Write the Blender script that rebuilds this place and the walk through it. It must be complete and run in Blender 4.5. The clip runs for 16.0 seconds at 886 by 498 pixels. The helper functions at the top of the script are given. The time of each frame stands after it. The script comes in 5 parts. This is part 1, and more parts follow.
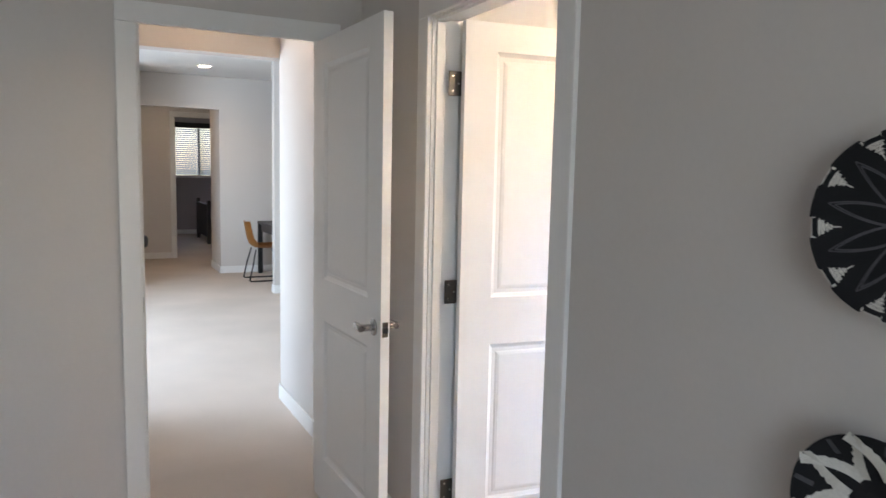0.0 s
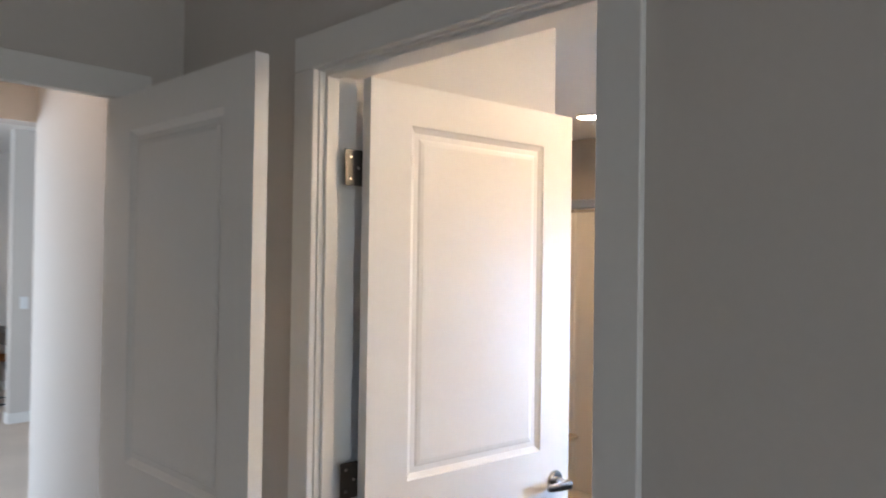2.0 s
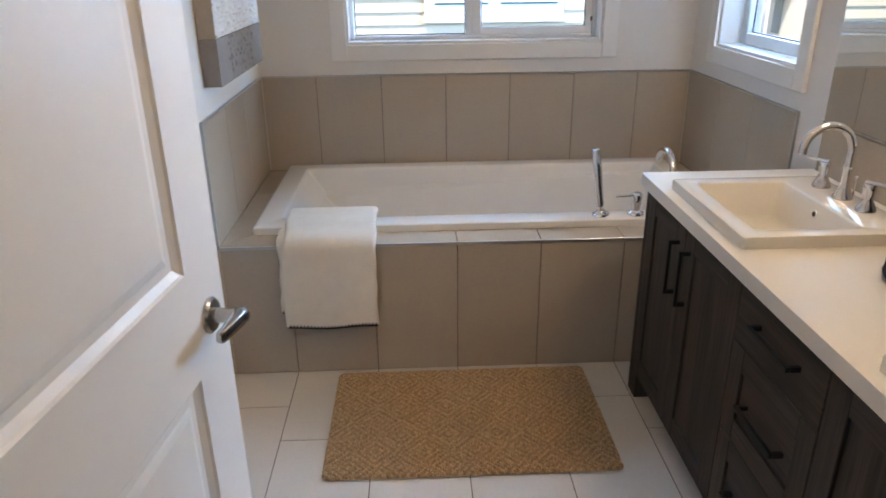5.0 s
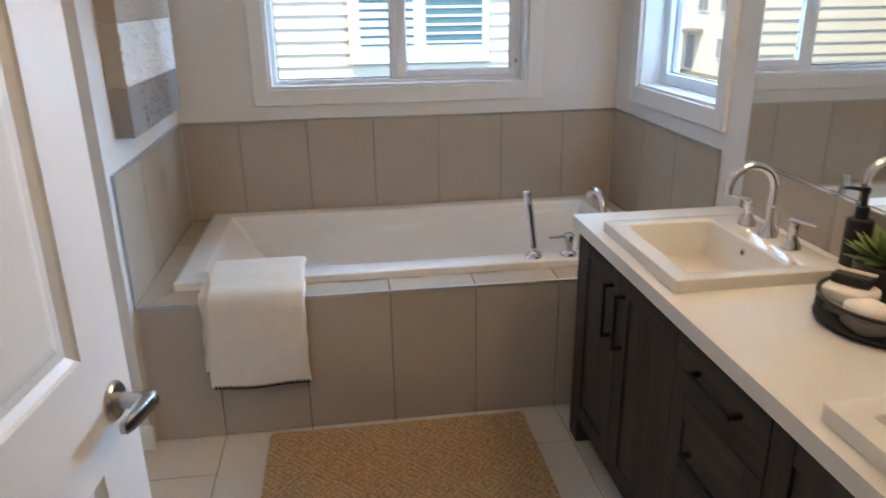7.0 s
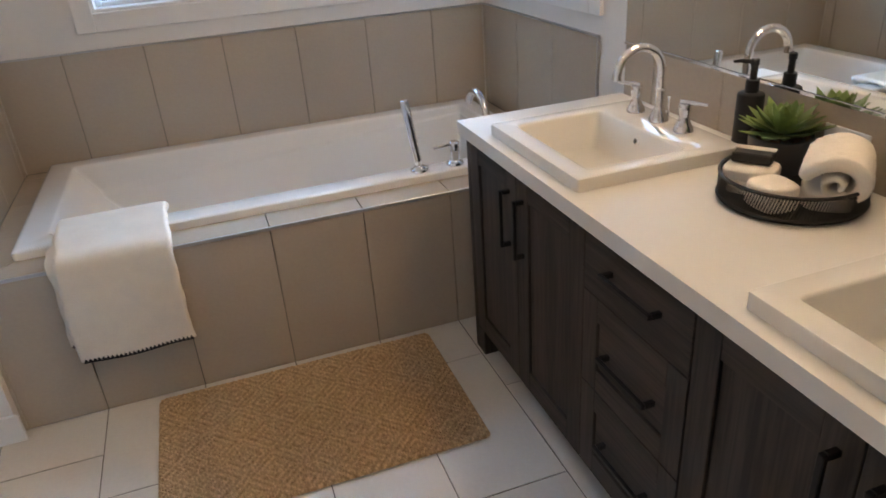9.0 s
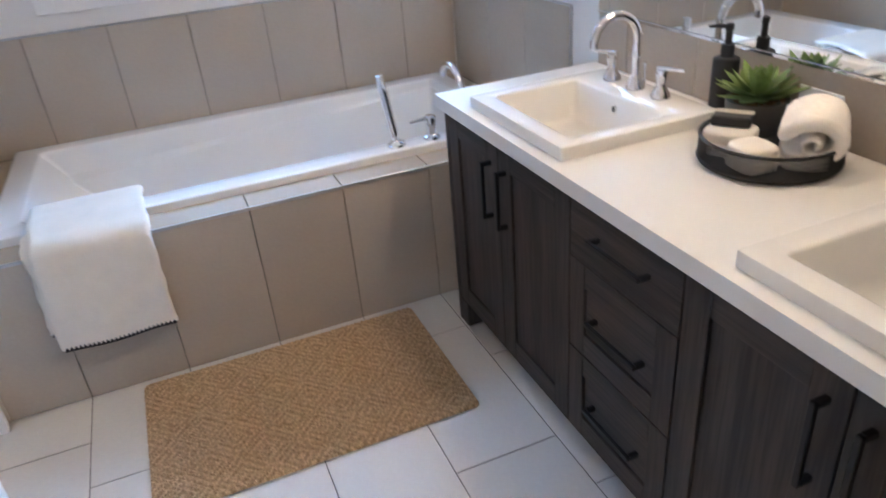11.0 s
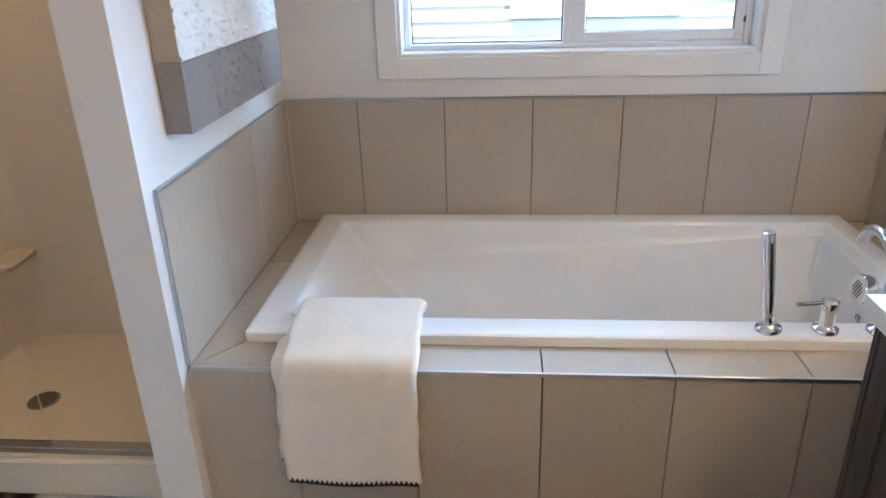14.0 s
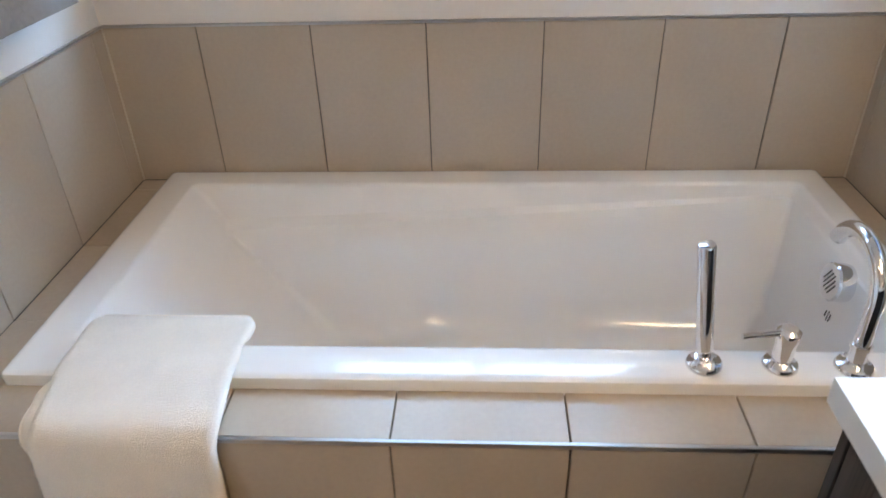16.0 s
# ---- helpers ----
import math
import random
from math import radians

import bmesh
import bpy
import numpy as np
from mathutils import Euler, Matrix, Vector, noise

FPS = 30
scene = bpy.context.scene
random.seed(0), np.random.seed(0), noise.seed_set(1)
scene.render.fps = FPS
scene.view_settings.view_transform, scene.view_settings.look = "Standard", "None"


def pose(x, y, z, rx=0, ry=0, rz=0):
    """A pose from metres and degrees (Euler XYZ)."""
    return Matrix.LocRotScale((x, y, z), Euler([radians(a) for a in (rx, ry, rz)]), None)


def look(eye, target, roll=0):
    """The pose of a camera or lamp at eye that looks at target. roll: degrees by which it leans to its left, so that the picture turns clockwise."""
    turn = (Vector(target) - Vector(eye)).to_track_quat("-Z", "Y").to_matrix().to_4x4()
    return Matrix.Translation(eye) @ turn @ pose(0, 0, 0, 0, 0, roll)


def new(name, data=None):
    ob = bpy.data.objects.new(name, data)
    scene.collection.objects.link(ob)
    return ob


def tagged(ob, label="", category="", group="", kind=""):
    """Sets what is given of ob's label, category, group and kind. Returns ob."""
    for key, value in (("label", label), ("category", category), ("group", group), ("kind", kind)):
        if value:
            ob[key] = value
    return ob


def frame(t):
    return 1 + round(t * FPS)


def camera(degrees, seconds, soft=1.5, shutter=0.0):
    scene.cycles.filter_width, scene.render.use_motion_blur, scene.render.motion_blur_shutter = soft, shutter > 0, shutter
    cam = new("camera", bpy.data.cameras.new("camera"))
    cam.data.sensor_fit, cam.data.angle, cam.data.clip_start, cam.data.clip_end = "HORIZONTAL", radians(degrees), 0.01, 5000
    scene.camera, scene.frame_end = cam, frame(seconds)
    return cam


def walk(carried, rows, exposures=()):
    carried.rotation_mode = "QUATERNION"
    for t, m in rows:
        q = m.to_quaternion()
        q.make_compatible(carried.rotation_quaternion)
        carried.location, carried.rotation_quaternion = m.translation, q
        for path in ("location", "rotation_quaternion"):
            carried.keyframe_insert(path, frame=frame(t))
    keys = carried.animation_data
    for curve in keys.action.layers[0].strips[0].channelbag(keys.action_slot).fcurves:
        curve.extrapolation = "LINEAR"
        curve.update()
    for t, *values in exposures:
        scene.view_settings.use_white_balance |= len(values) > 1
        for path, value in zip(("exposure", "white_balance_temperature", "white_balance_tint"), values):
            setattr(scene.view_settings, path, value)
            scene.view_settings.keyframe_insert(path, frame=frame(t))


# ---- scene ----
cam = camera(64.3, 16.0, shutter=0.4)
PATH = [
    (0, (-4.255, -2.584, 1.503), (-3.35, -0.814, 1.288), 1.2),
    (0.5, (-4.258, -2.362, 1.522), (-3.256, -0.643, 1.322), 1.0),
    (1, (-4.19, -2.153, 1.564), (-3.138, -0.456, 1.453), 0.8),
    (1.5, (-4.118, -1.913, 1.605), (-2.967, -0.298, 1.63), 1.0),
    (2, (-4.12, -1.628, 1.608), (-2.688, -0.231, 1.634), 0.8),
    (2.5, (-4.022, -1.373, 1.547), (-2.418, -0.187, 1.412), 0.3),
    (3, (-3.84, -1.194, 1.536), (-2.154, -0.149, 1.278), 0.9),
    (3.5, (-3.707, -0.972, 1.505), (-1.869, -0.281, 1.126), 1.7),
    (4, (-3.568, -0.780, 1.488), (-1.70, -0.513, 0.874), 1.4),
    (4.5, (-3.455, -0.713, 1.47), (-1.594, -0.649, 0.74), 0.2),
    (6.8, (-3.295, -0.721, 1.497), (-1.449, -1.046, 0.801), -0.8),
    (7, (-3.299, -0.73, 1.491), (-1.432, -0.987, 0.822), -0.8),
    (7.5, (-3.270, -0.741, 1.492), (-1.365, -0.867, 0.895), -0.55),
    (8, (-3.256, -0.746, 1.503), (-1.346, -0.841, 0.917), -0.7),
    (8.5, (-3.206, -0.75, 1.473), (-1.379, -1.05, 0.716), -2.6),
    (8.7, (-3.151, -0.751, 1.447), (-1.402, -1.217, 0.595), -3.6),
    (10.8, (-3.100, -0.733, 1.437), (-1.500, -1.374, 0.419), -6.0),
    (11, (-3.128, -0.703, 1.441), (-1.488, -1.317, 0.474), -5.1),
    (11.5, (-3.14, -0.73, 1.461), (-1.372, -1.139, 0.621), -3.6),
    (12, (-3.126, -0.728, 1.472), (-1.274, -0.913, 0.74), -1.8),
    (12.5, (-3.017, -0.683, 1.468), (-1.141, -0.698, 0.773), -1.9),
    (13, (-2.844, -0.648, 1.474), (-0.971, -0.628, 0.774), -2.5),
    (13.5, (-2.637, -0.687, 1.455), (-0.777, -0.575, 0.729), -2.8),
    (14, (-2.429, -0.756, 1.449), (-0.595, -0.593, 0.666), -1.7),
    (14.5, (-2.249, -0.799, 1.433), (-0.459, -0.687, 0.548), -0.8),
    (15, (-2.061, -0.837, 1.432), (-0.312, -0.816, 0.463), -0.0),
    (15.5, (-1.969, -0.895, 1.421), (-0.25, -0.862, 0.399), -1.4),
    (16, (-1.849, -1.018, 1.436), (-0.154, -0.899, 0.38), -2.0),
]
walk(cam, [(t, look(eye, target, roll)) for t, eye, target, roll in PATH], [(0.0, 2.18, 6700, 13), (0.5, 1.98, 6750, 14), (1.0, 1.72, 6850, 15), (2.0, 1.62, 6800, 14), (3.0, 1.35, 6500, 12), (3.5, 1.25, 6400, 12), (4.0, 0.98, 7000, 12), (4.6, 0.84, 7400, 13), (8.5, 0.80, 7400, 13), (11.0, 1.4, 6000, 12), (11.5, 1.2, 5800, 10), (12.0, 0.95, 6500, 11), (12.5, 0.90, 7200, 12), (13.0, 0.94, 7300, 12), (13.5, 1.14, 6900, 12), (15.0, 1.28, 6900, 12), (16.0, 1.28, 7300, 12)])

# ---- world, sun, window light, exposure ----
world = bpy.data.worlds.new("sky")
scene.world = world
world.use_nodes = True
_n = world.node_tree.nodes
_sky = _n.new("ShaderNodeTexSky")
_sky.sky_type = 'NISHITA'
_sky.sun_disc = False
_sky.sun_elevation = radians(58)
_sky.sun_rotation = radians(-50)
world.node_tree.links.new(_sky.outputs[0], _n["Background"].inputs[0])
_n["Background"].inputs[1].default_value = 0.15

SUN = 3.2


def lamp(name, kind, m, energy, color, **kw):
    d = bpy.data.lights.new(name, kind)
    d.energy, d.color = energy, color
    if "size" in kw:
        d.shape, d.size, d.size_y = 'RECTANGLE', kw["size"], kw.get("size_y", kw["size"])
    if "spot" in kw:
        d.spot_size, d.spot_blend, d.shadow_soft_size = radians(kw["spot"]), 0.6, 0.09
    ob = new(name, d)
    ob.matrix_world = m
    return ob


sun = lamp("sun", 'SUN', look((-4, 3.4, 9), (0, 0, 0)), SUN, (1.0, 0.95, 0.87))
sun.data.angle = radians(0.5)
DAY = (0.80, 0.90, 1.0)
WARM = (1.0, 0.68, 0.41)
SKY = (0.34, 0.60, 1.0)
lamp("bedroom_window_light", 'AREA', look((-4.65, -4.90, 1.5), (-4.65, 0, 1.5)), 8.2, (0.76, 0.87, 1.0), size=2.2, size_y=1.4)
lamp("loft_window_light", 'AREA', look((-6.52, 3.6, 1.5), (0, 3.6, 1.3)), 48, (0.60, 0.79, 1.0), size=2.6, size_y=1.5)
# warm fill for door and tub apron, from an added, unseen bar light
lamp("vanity_fill_light", 'AREA', look((-1.95, -1.90, 2.17), (-1.80, -0.9, 1.0)), 3.0, WARM, size=0.8, size_y=0.12)
lamp("tub_window_light", 'AREA', look((1.0, -1.0, 2.36), (-0.7, -1.0, 0.6)), 10, SKY, size=1.6, size_y=0.5)
lamp("side_window_light", 'AREA', look((0.35, -3.6, 1.75), (-0.7, 0.0, 1.0)), 290, SKY, size=1.1, size_y=1.2)

# ---- materials ----
def mat(name, color, rough=0.5, metal=0.0, vary=0.04, scale=3.0, fine=60.0, bump=0.0, bump_scale=120.0, coat=0.0, rnd=0.0, stretch=None):
    """Principled surface with two scales of colour variation and fine relief."""
    m = bpy.data.materials.new(name)
    m.use_nodes = True
    nt = m.node_tree
    p = nt.nodes["Principled BSDF"]
    p.inputs["Roughness"].default_value = rough
    p.inputs["Metallic"].default_value = metal
    p.inputs["Coat Weight"].default_value = coat
    tc = nt.nodes.new("ShaderNodeTexCoord")
    vec = tc.outputs["Object"]
    if stretch:
        mp = nt.nodes.new("ShaderNodeMapping")
        mp.inputs["Scale"].default_value = stretch
        nt.links.new(vec, mp.inputs[0])
        vec = mp.outputs[0]
    a = nt.nodes.new("ShaderNodeTexNoise")
    a.inputs["Scale"].default_value = scale
    a.inputs["Detail"].default_value = 5
    b = nt.nodes.new("ShaderNodeTexNoise")
    b.inputs["Scale"].default_value = fine
    b.inputs["Detail"].default_value = 3
    nt.links.new(vec, a.inputs[0])
    nt.links.new(vec, b.inputs[0])
    add = nt.nodes.new("ShaderNodeMath")
    add.operation = 'ADD'
    nt.links.new(a.outputs[0], add.inputs[0])
    nt.links.new(b.outputs[0], add.inputs[1])
    mr = nt.nodes.new("ShaderNodeMapRange")
    mr.inputs[1].default_value, mr.inputs[2].default_value = 0.6, 1.4
    mr.inputs[3].default_value, mr.inputs[4].default_value = 1 - vary, 1 + vary
    nt.links.new(add.outputs[0], mr.inputs[0])
    val = mr.outputs[0]
    if rnd:
        oi = nt.nodes.new("ShaderNodeObjectInfo")
        mr2 = nt.nodes.new("ShaderNodeMapRange")
        mr2.inputs[3].default_value, mr2.inputs[4].default_value = 1 - rnd, 1 + rnd
        nt.links.new(oi.outputs["Random"], mr2.inputs[0])
        mu = nt.nodes.new("ShaderNodeMath")
        mu.operation = 'MULTIPLY'
        nt.links.new(val, mu.inputs[0])
        nt.links.new(mr2.outputs[0], mu.inputs[1])
        val = mu.outputs[0]
    mix = nt.nodes.new("ShaderNodeVectorMath")
    mix.operation = 'SCALE'
    mix.inputs[0].default_value = color
    nt.links.new(val, mix.inputs["Scale"])
    nt.links.new(mix.outputs[0], p.inputs["Base Color"])
    if bump:
        bn = nt.nodes.new("ShaderNodeTexNoise")
        bn.inputs["Scale"].default_value = bump_scale
        bn.inputs["Detail"].default_value = 4
        nt.links.new(vec, bn.inputs[0])
        bp = nt.nodes.new("ShaderNodeBump")
        bp.inputs["Strength"].default_value = bump
        bp.inputs["Distance"].default_value = 0.004
        nt.links.new(bn.outputs[0], bp.inputs["Height"])
        nt.links.new(bp.outputs[0], p.inputs["Normal"])
    return m


def wood(name, dark, light, rough=0.5, axis=2, scale=14.0):
    """Grain running along one axis, with streaks at two widths."""
    m = bpy.data.materials.new(name)
    m.use_nodes = True
    nt = m.node_tree
    p = nt.nodes["Principled BSDF"]
    p.inputs["Roughness"].default_value = rough
    tc = nt.nodes.new("ShaderNodeTexCoord")
    mp = nt.nodes.new("ShaderNodeMapping")
    s = [1.0, 1.0, 1.0]
    s[axis] = 0.05
    mp.inputs["Scale"].default_value = s
    nt.links.new(tc.outputs["Object"], mp.inputs[0])
    a = nt.nodes.new("ShaderNodeTexNoise")
    a.inputs["Scale"].default_value = scale * 8
    a.inputs["Detail"].default_value = 6
    a.inputs["Distortion"].default_value = 0.6
    b = nt.nodes.new("ShaderNodeTexNoise")
    b.inputs["Scale"].default_value = scale
    nt.links.new(mp.outputs[0], a.inputs[0])
    nt.links.new(mp.outputs[0], b.inputs[0])
    mx = nt.nodes.new("ShaderNodeMath")
    mx.operation = 'ADD'
    nt.links.new(a.outputs[0], mx.inputs[0])
    nt.links.new(b.outputs[0], mx.inputs[1])
    cr = nt.nodes.new("ShaderNodeValToRGB")
    cr.color_ramp.elements[0].position, cr.color_ramp.elements[0].color = 0.38, (*dark, 1)
    cr.color_ramp.elements[1].position, cr.color_ramp.elements[1].color = 0.62, (*light, 1)
    half = nt.nodes.new("ShaderNodeMath")
    half.operation = 'MULTIPLY'
    half.inputs[1].default_value = 0.5
    nt.links.new(mx.outputs[0], half.inputs[0])
    nt.links.new(half.outputs[0], cr.inputs[0])
    nt.links.new(cr.outputs[0], p.inputs["Base Color"])
    bp = nt.nodes.new("ShaderNodeBump")
    bp.inputs["Strength"].default_value = 0.15
    bp.inputs["Distance"].default_value = 0.002
    nt.links.new(a.outputs[0], bp.inputs["Height"])
    nt.links.new(bp.outputs[0], p.inputs["Normal"])
    return m


def glow(name, color, strength):
    m = bpy.data.materials.new(name)
    m.use_nodes = True
    p = m.node_tree.nodes["Principled BSDF"]
    p.inputs["Base Color"].default_value = (0.9, 0.9, 0.9, 1)
    p.inputs["Emission Color"].default_value = (*color, 1)
    p.inputs["Emission Strength"].default_value = strength
    return m


def glass(name, rough=0.0, tint=(1, 1, 1)):
    m = bpy.data.materials.new(name)
    m.use_nodes = True
    p = m.node_tree.nodes["Principled BSDF"]
    p.inputs["Base Color"].default_value = (*tint, 1)
    p.inputs["Transmission Weight"].default_value = 1.0
    p.inputs["Roughness"].default_value = rough
    p.inputs["IOR"].default_value = 1.15
    return m


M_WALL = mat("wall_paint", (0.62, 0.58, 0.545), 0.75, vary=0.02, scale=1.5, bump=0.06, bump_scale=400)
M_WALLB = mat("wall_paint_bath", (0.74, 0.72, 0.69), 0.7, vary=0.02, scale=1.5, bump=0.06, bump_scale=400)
M_CEIL = mat("ceiling_paint", (0.82, 0.81, 0.79), 0.9, vary=0.02, bump=0.25, bump_scale=180)
M_TRIM = mat("trim_paint", (0.80, 0.79, 0.77), 0.35, vary=0.015, scale=2, bump=0.02, bump_scale=300)
M_DOOR = mat("door_paint", (0.80, 0.79, 0.77), 0.4, vary=0.015, scale=2, bump=0.05, bump_scale=260)
M_CARPET = mat("carpet", (0.64, 0.55, 0.475), 0.95, vary=0.15, scale=1.4, fine=250, bump=0.8, bump_scale=500)
M_TILE = mat("wall_tile", (0.455, 0.390, 0.315), 0.26, vary=0.05, scale=4, fine=90, rnd=0.035)
M_FTILE = mat("floor_tile", (0.66, 0.635, 0.60), 0.36, vary=0.05, scale=3, fine=80, rnd=0.03)
M_GROUT = mat("grout", (0.14, 0.125, 0.11), 0.9, vary=0.1, scale=8)
M_EDGE = mat("metal_edge", (0.48, 0.48, 0.48), 0.3, 1.0)
M_TUB = mat("acrylic", (0.82, 0.815, 0.80), 0.10, vary=0.008, coat=0.6)
M_PORC = mat("porcelain", (0.75, 0.73, 0.685), 0.1, vary=0.008, coat=0.4)
M_COUNTER = mat("quartz", (0.71, 0.695, 0.66), 0.3, vary=0.03, scale=6, fine=300)
M_CHROME = mat("chrome", (0.80, 0.80, 0.82), 0.06, 1.0, vary=0.01)
M_NICKEL = mat("satin_nickel", (0.44, 0.43, 0.42), 0.26, 1.0, vary=0.03)
M_HINGE = mat("hinge_steel", (0.09, 0.085, 0.08), 0.35, 1.0, vary=0.06)
M_BLACK = mat("black_metal", (0.011, 0.011, 0.011), 0.55, vary=0.1)
M_WOOD = wood("dark_oak", (0.009, 0.0066, 0.0054), (0.053, 0.040, 0.033), 0.62, 2)
M_WOODH = wood("dark_oak_across", (0.009, 0.0066, 0.0054), (0.053, 0.040, 0.033), 0.62, 0)
M_PULL = mat("matt_black_pull", (0.006, 0.006, 0.006), 0.45, vary=0.1)
M_PULL.node_tree.nodes["Principled BSDF"].inputs["Specular IOR Level"].default_value = 0.3


def jute(name):
    """Knotted yarn: small cells of uneven straw browns, with shade painted into the gaps between the knots and along
    the ribs.
    """
    m = bpy.data.materials.new(name)
    m.use_nodes = True
    nt = m.node_tree
    p = nt.nodes["Principled BSDF"]
    p.inputs["Roughness"].default_value = 0.95
    tc = nt.nodes.new("ShaderNodeTexCoord")
    mp = nt.nodes.new("ShaderNodeMapping")
    mp.inputs["Rotation"].default_value = (0, 0, radians(45))
    mp.inputs["Scale"].default_value = (1.0, 1.5, 1.0)
    nt.links.new(tc.outputs["Object"], mp.inputs[0])
    vo = nt.nodes.new("ShaderNodeTexVoronoi")
    vo.inputs["Scale"].default_value = 105
    nt.links.new(mp.outputs[0], vo.inputs["Vector"])
    sep = nt.nodes.new("ShaderNodeSeparateColor")
    nt.links.new(vo.outputs["Color"], sep.inputs[0])
    big = nt.nodes.new("ShaderNodeTexNoise")
    big.inputs["Scale"].default_value = 160
    nt.links.new(tc.outputs["Object"], big.inputs[0])
    # colour darkens towards cell edges, as shade between knots
    gap_shade = nt.nodes.new("ShaderNodeMath")
    gap_shade.operation = 'MULTIPLY_ADD'
    gap_shade.inputs[1].default_value = -0.6
    nt.links.new(vo.outputs["Distance"], gap_shade.inputs[0])
    cell = nt.nodes.new("ShaderNodeMapRange")
    cell.inputs[3].default_value, cell.inputs[4].default_value = 0.1, 0.5
    nt.links.new(sep.outputs[0], cell.inputs[0])
    nt.links.new(cell.outputs[0], gap_shade.inputs[2])
    tot = nt.nodes.new("ShaderNodeMath")
    tot.operation = 'ADD'
    nt.links.new(gap_shade.outputs[0], tot.inputs[0])
    nt.links.new(big.outputs[0], tot.inputs[1])
    # diamond bands: the ribs' light and shade put into the colour
    xyz = nt.nodes.new("ShaderNodeSeparateXYZ")
    nt.links.new(tc.outputs["Object"], xyz.inputs[0])
    dia = nt.nodes.new("ShaderNodeMath")
    dia.operation = 'ADD'
    for k in (0, 1):
        pp = nt.nodes.new("ShaderNodeMath")
        pp.operation = 'PINGPONG'
        pp.inputs[1].default_value = 0.08
        nt.links.new(xyz.outputs[k], pp.inputs[0])
        nt.links.new(pp.outputs[0], dia.inputs[k])
    wv = nt.nodes.new("ShaderNodeMath")
    wv.operation = 'MULTIPLY'
    wv.inputs[1].default_value = 2 * math.pi / 0.0265
    nt.links.new(dia.outputs[0], wv.inputs[0])
    sn = nt.nodes.new("ShaderNodeMath")
    sn.operation = 'SINE'
    nt.links.new(wv.outputs[0], sn.inputs[0])
    weave_shade = nt.nodes.new("ShaderNodeMath")
    weave_shade.operation = 'MULTIPLY_ADD'
    weave_shade.inputs[1].default_value = 0.18
    nt.links.new(sn.outputs[0], weave_shade.inputs[0])
    nt.links.new(tot.outputs[0], weave_shade.inputs[2])
    tot = weave_shade
    cr = nt.nodes.new("ShaderNodeValToRGB")
    cr.color_ramp.elements[0].position, cr.color_ramp.elements[0].color = 0.05, (0.36, 0.235, 0.13, 1)
    cr.color_ramp.elements[1].position, cr.color_ramp.elements[1].color = 0.95, (0.76, 0.55, 0.335, 1)
    nt.links.new(tot.outputs[0], cr.inputs[0])
    nt.links.new(cr.outputs[0], p.inputs["Base Color"])
    bp = nt.nodes.new("ShaderNodeBump")
    bp.invert = True
    bp.inputs["Strength"].default_value = 1.0
    bp.inputs["Distance"].default_value = 0.006
    nt.links.new(vo.outputs["Distance"], bp.inputs["Height"])
    nt.links.new(bp.outputs[0], p.inputs["Normal"])
    return m


M_RUG = jute("jute")
M_TOWEL = mat("terry", (0.87, 0.81, 0.72), 0.98, vary=0.06, scale=18, fine=300, bump=0.75, bump_scale=420)
M_MIRROR = mat("mirror", (0.86, 0.88, 0.87), 0.0, 1.0, vary=0.0)
M_GLASS = glass("window_glass")
M_PVC = mat("white_vinyl", (0.80, 0.82, 0.84), 0.35, vary=0.01)
M_SHADE = mat("shade_fabric", (0.15, 0.135, 0.115), 0.9, vary=0.25, scale=8, fine=300, bump=0.4, bump_scale=300, stretch=(1, 1, 12))
M_SIDING = mat("siding", (0.66, 0.60, 0.49), 0.6, vary=0.03, rnd=0.02)
M_SHOWER = mat("shower_acrylic", (0.76, 0.68, 0.55), 0.25, vary=0.01)
M_LAMP = glow("lamp_lens", (1.0, 0.86, 0.66), 12)

# ---- mesh tools ----
def finish(ob, bm, material, smooth=False):
    bmesh.ops.recalc_face_normals(bm, faces=bm.faces)
    bm.to_mesh(ob.data)
    bm.free()
    if material:
        ob.data.materials.append(material)
    if smooth:
        for p in ob.data.polygons:
            p.use_smooth = True
        ob.data.set_sharp_from_angle(angle=radians(35))


def part(name, bm, material, parent=None, label="", smooth=False):
    ob = new(name, bpy.data.meshes.new(name))
    finish(ob, bm, material, smooth)
    if parent:
        ob.parent = parent
    if label:
        ob["label"] = label
    return ob


def thing(name, label, category, m=None, group="", kind=""):
    ob = new(name)
    ob.empty_display_size = 0.1
    if m is not None:
        ob.matrix_world = m
    return tagged(ob, label, category, group, kind)


def box(x0, x1, y0, y1, z0, z1, bevel=0.0, bm=None, seg=1):
    b = bmesh.new()
    r = bmesh.ops.create_cube(b, size=1)
    for v in r["verts"]:
        v.co = Vector(((x0 + x1) / 2 + v.co.x * abs(x1 - x0), (y0 + y1) / 2 + v.co.y * abs(y1 - y0), (z0 + z1) / 2 + v.co.z * abs(z1 - z0)))
    if bevel:
        bmesh.ops.bevel(b, geom=b.edges[:], offset=bevel, segments=seg, affect='EDGES')
    if bm is None:
        return b
    return merge(bm, b)


def merge(bm, b):
    me = bpy.data.meshes.new("tmp")
    b.to_mesh(me)
    b.free()
    bm.from_mesh(me)
    bpy.data.meshes.remove(me)
    return bm


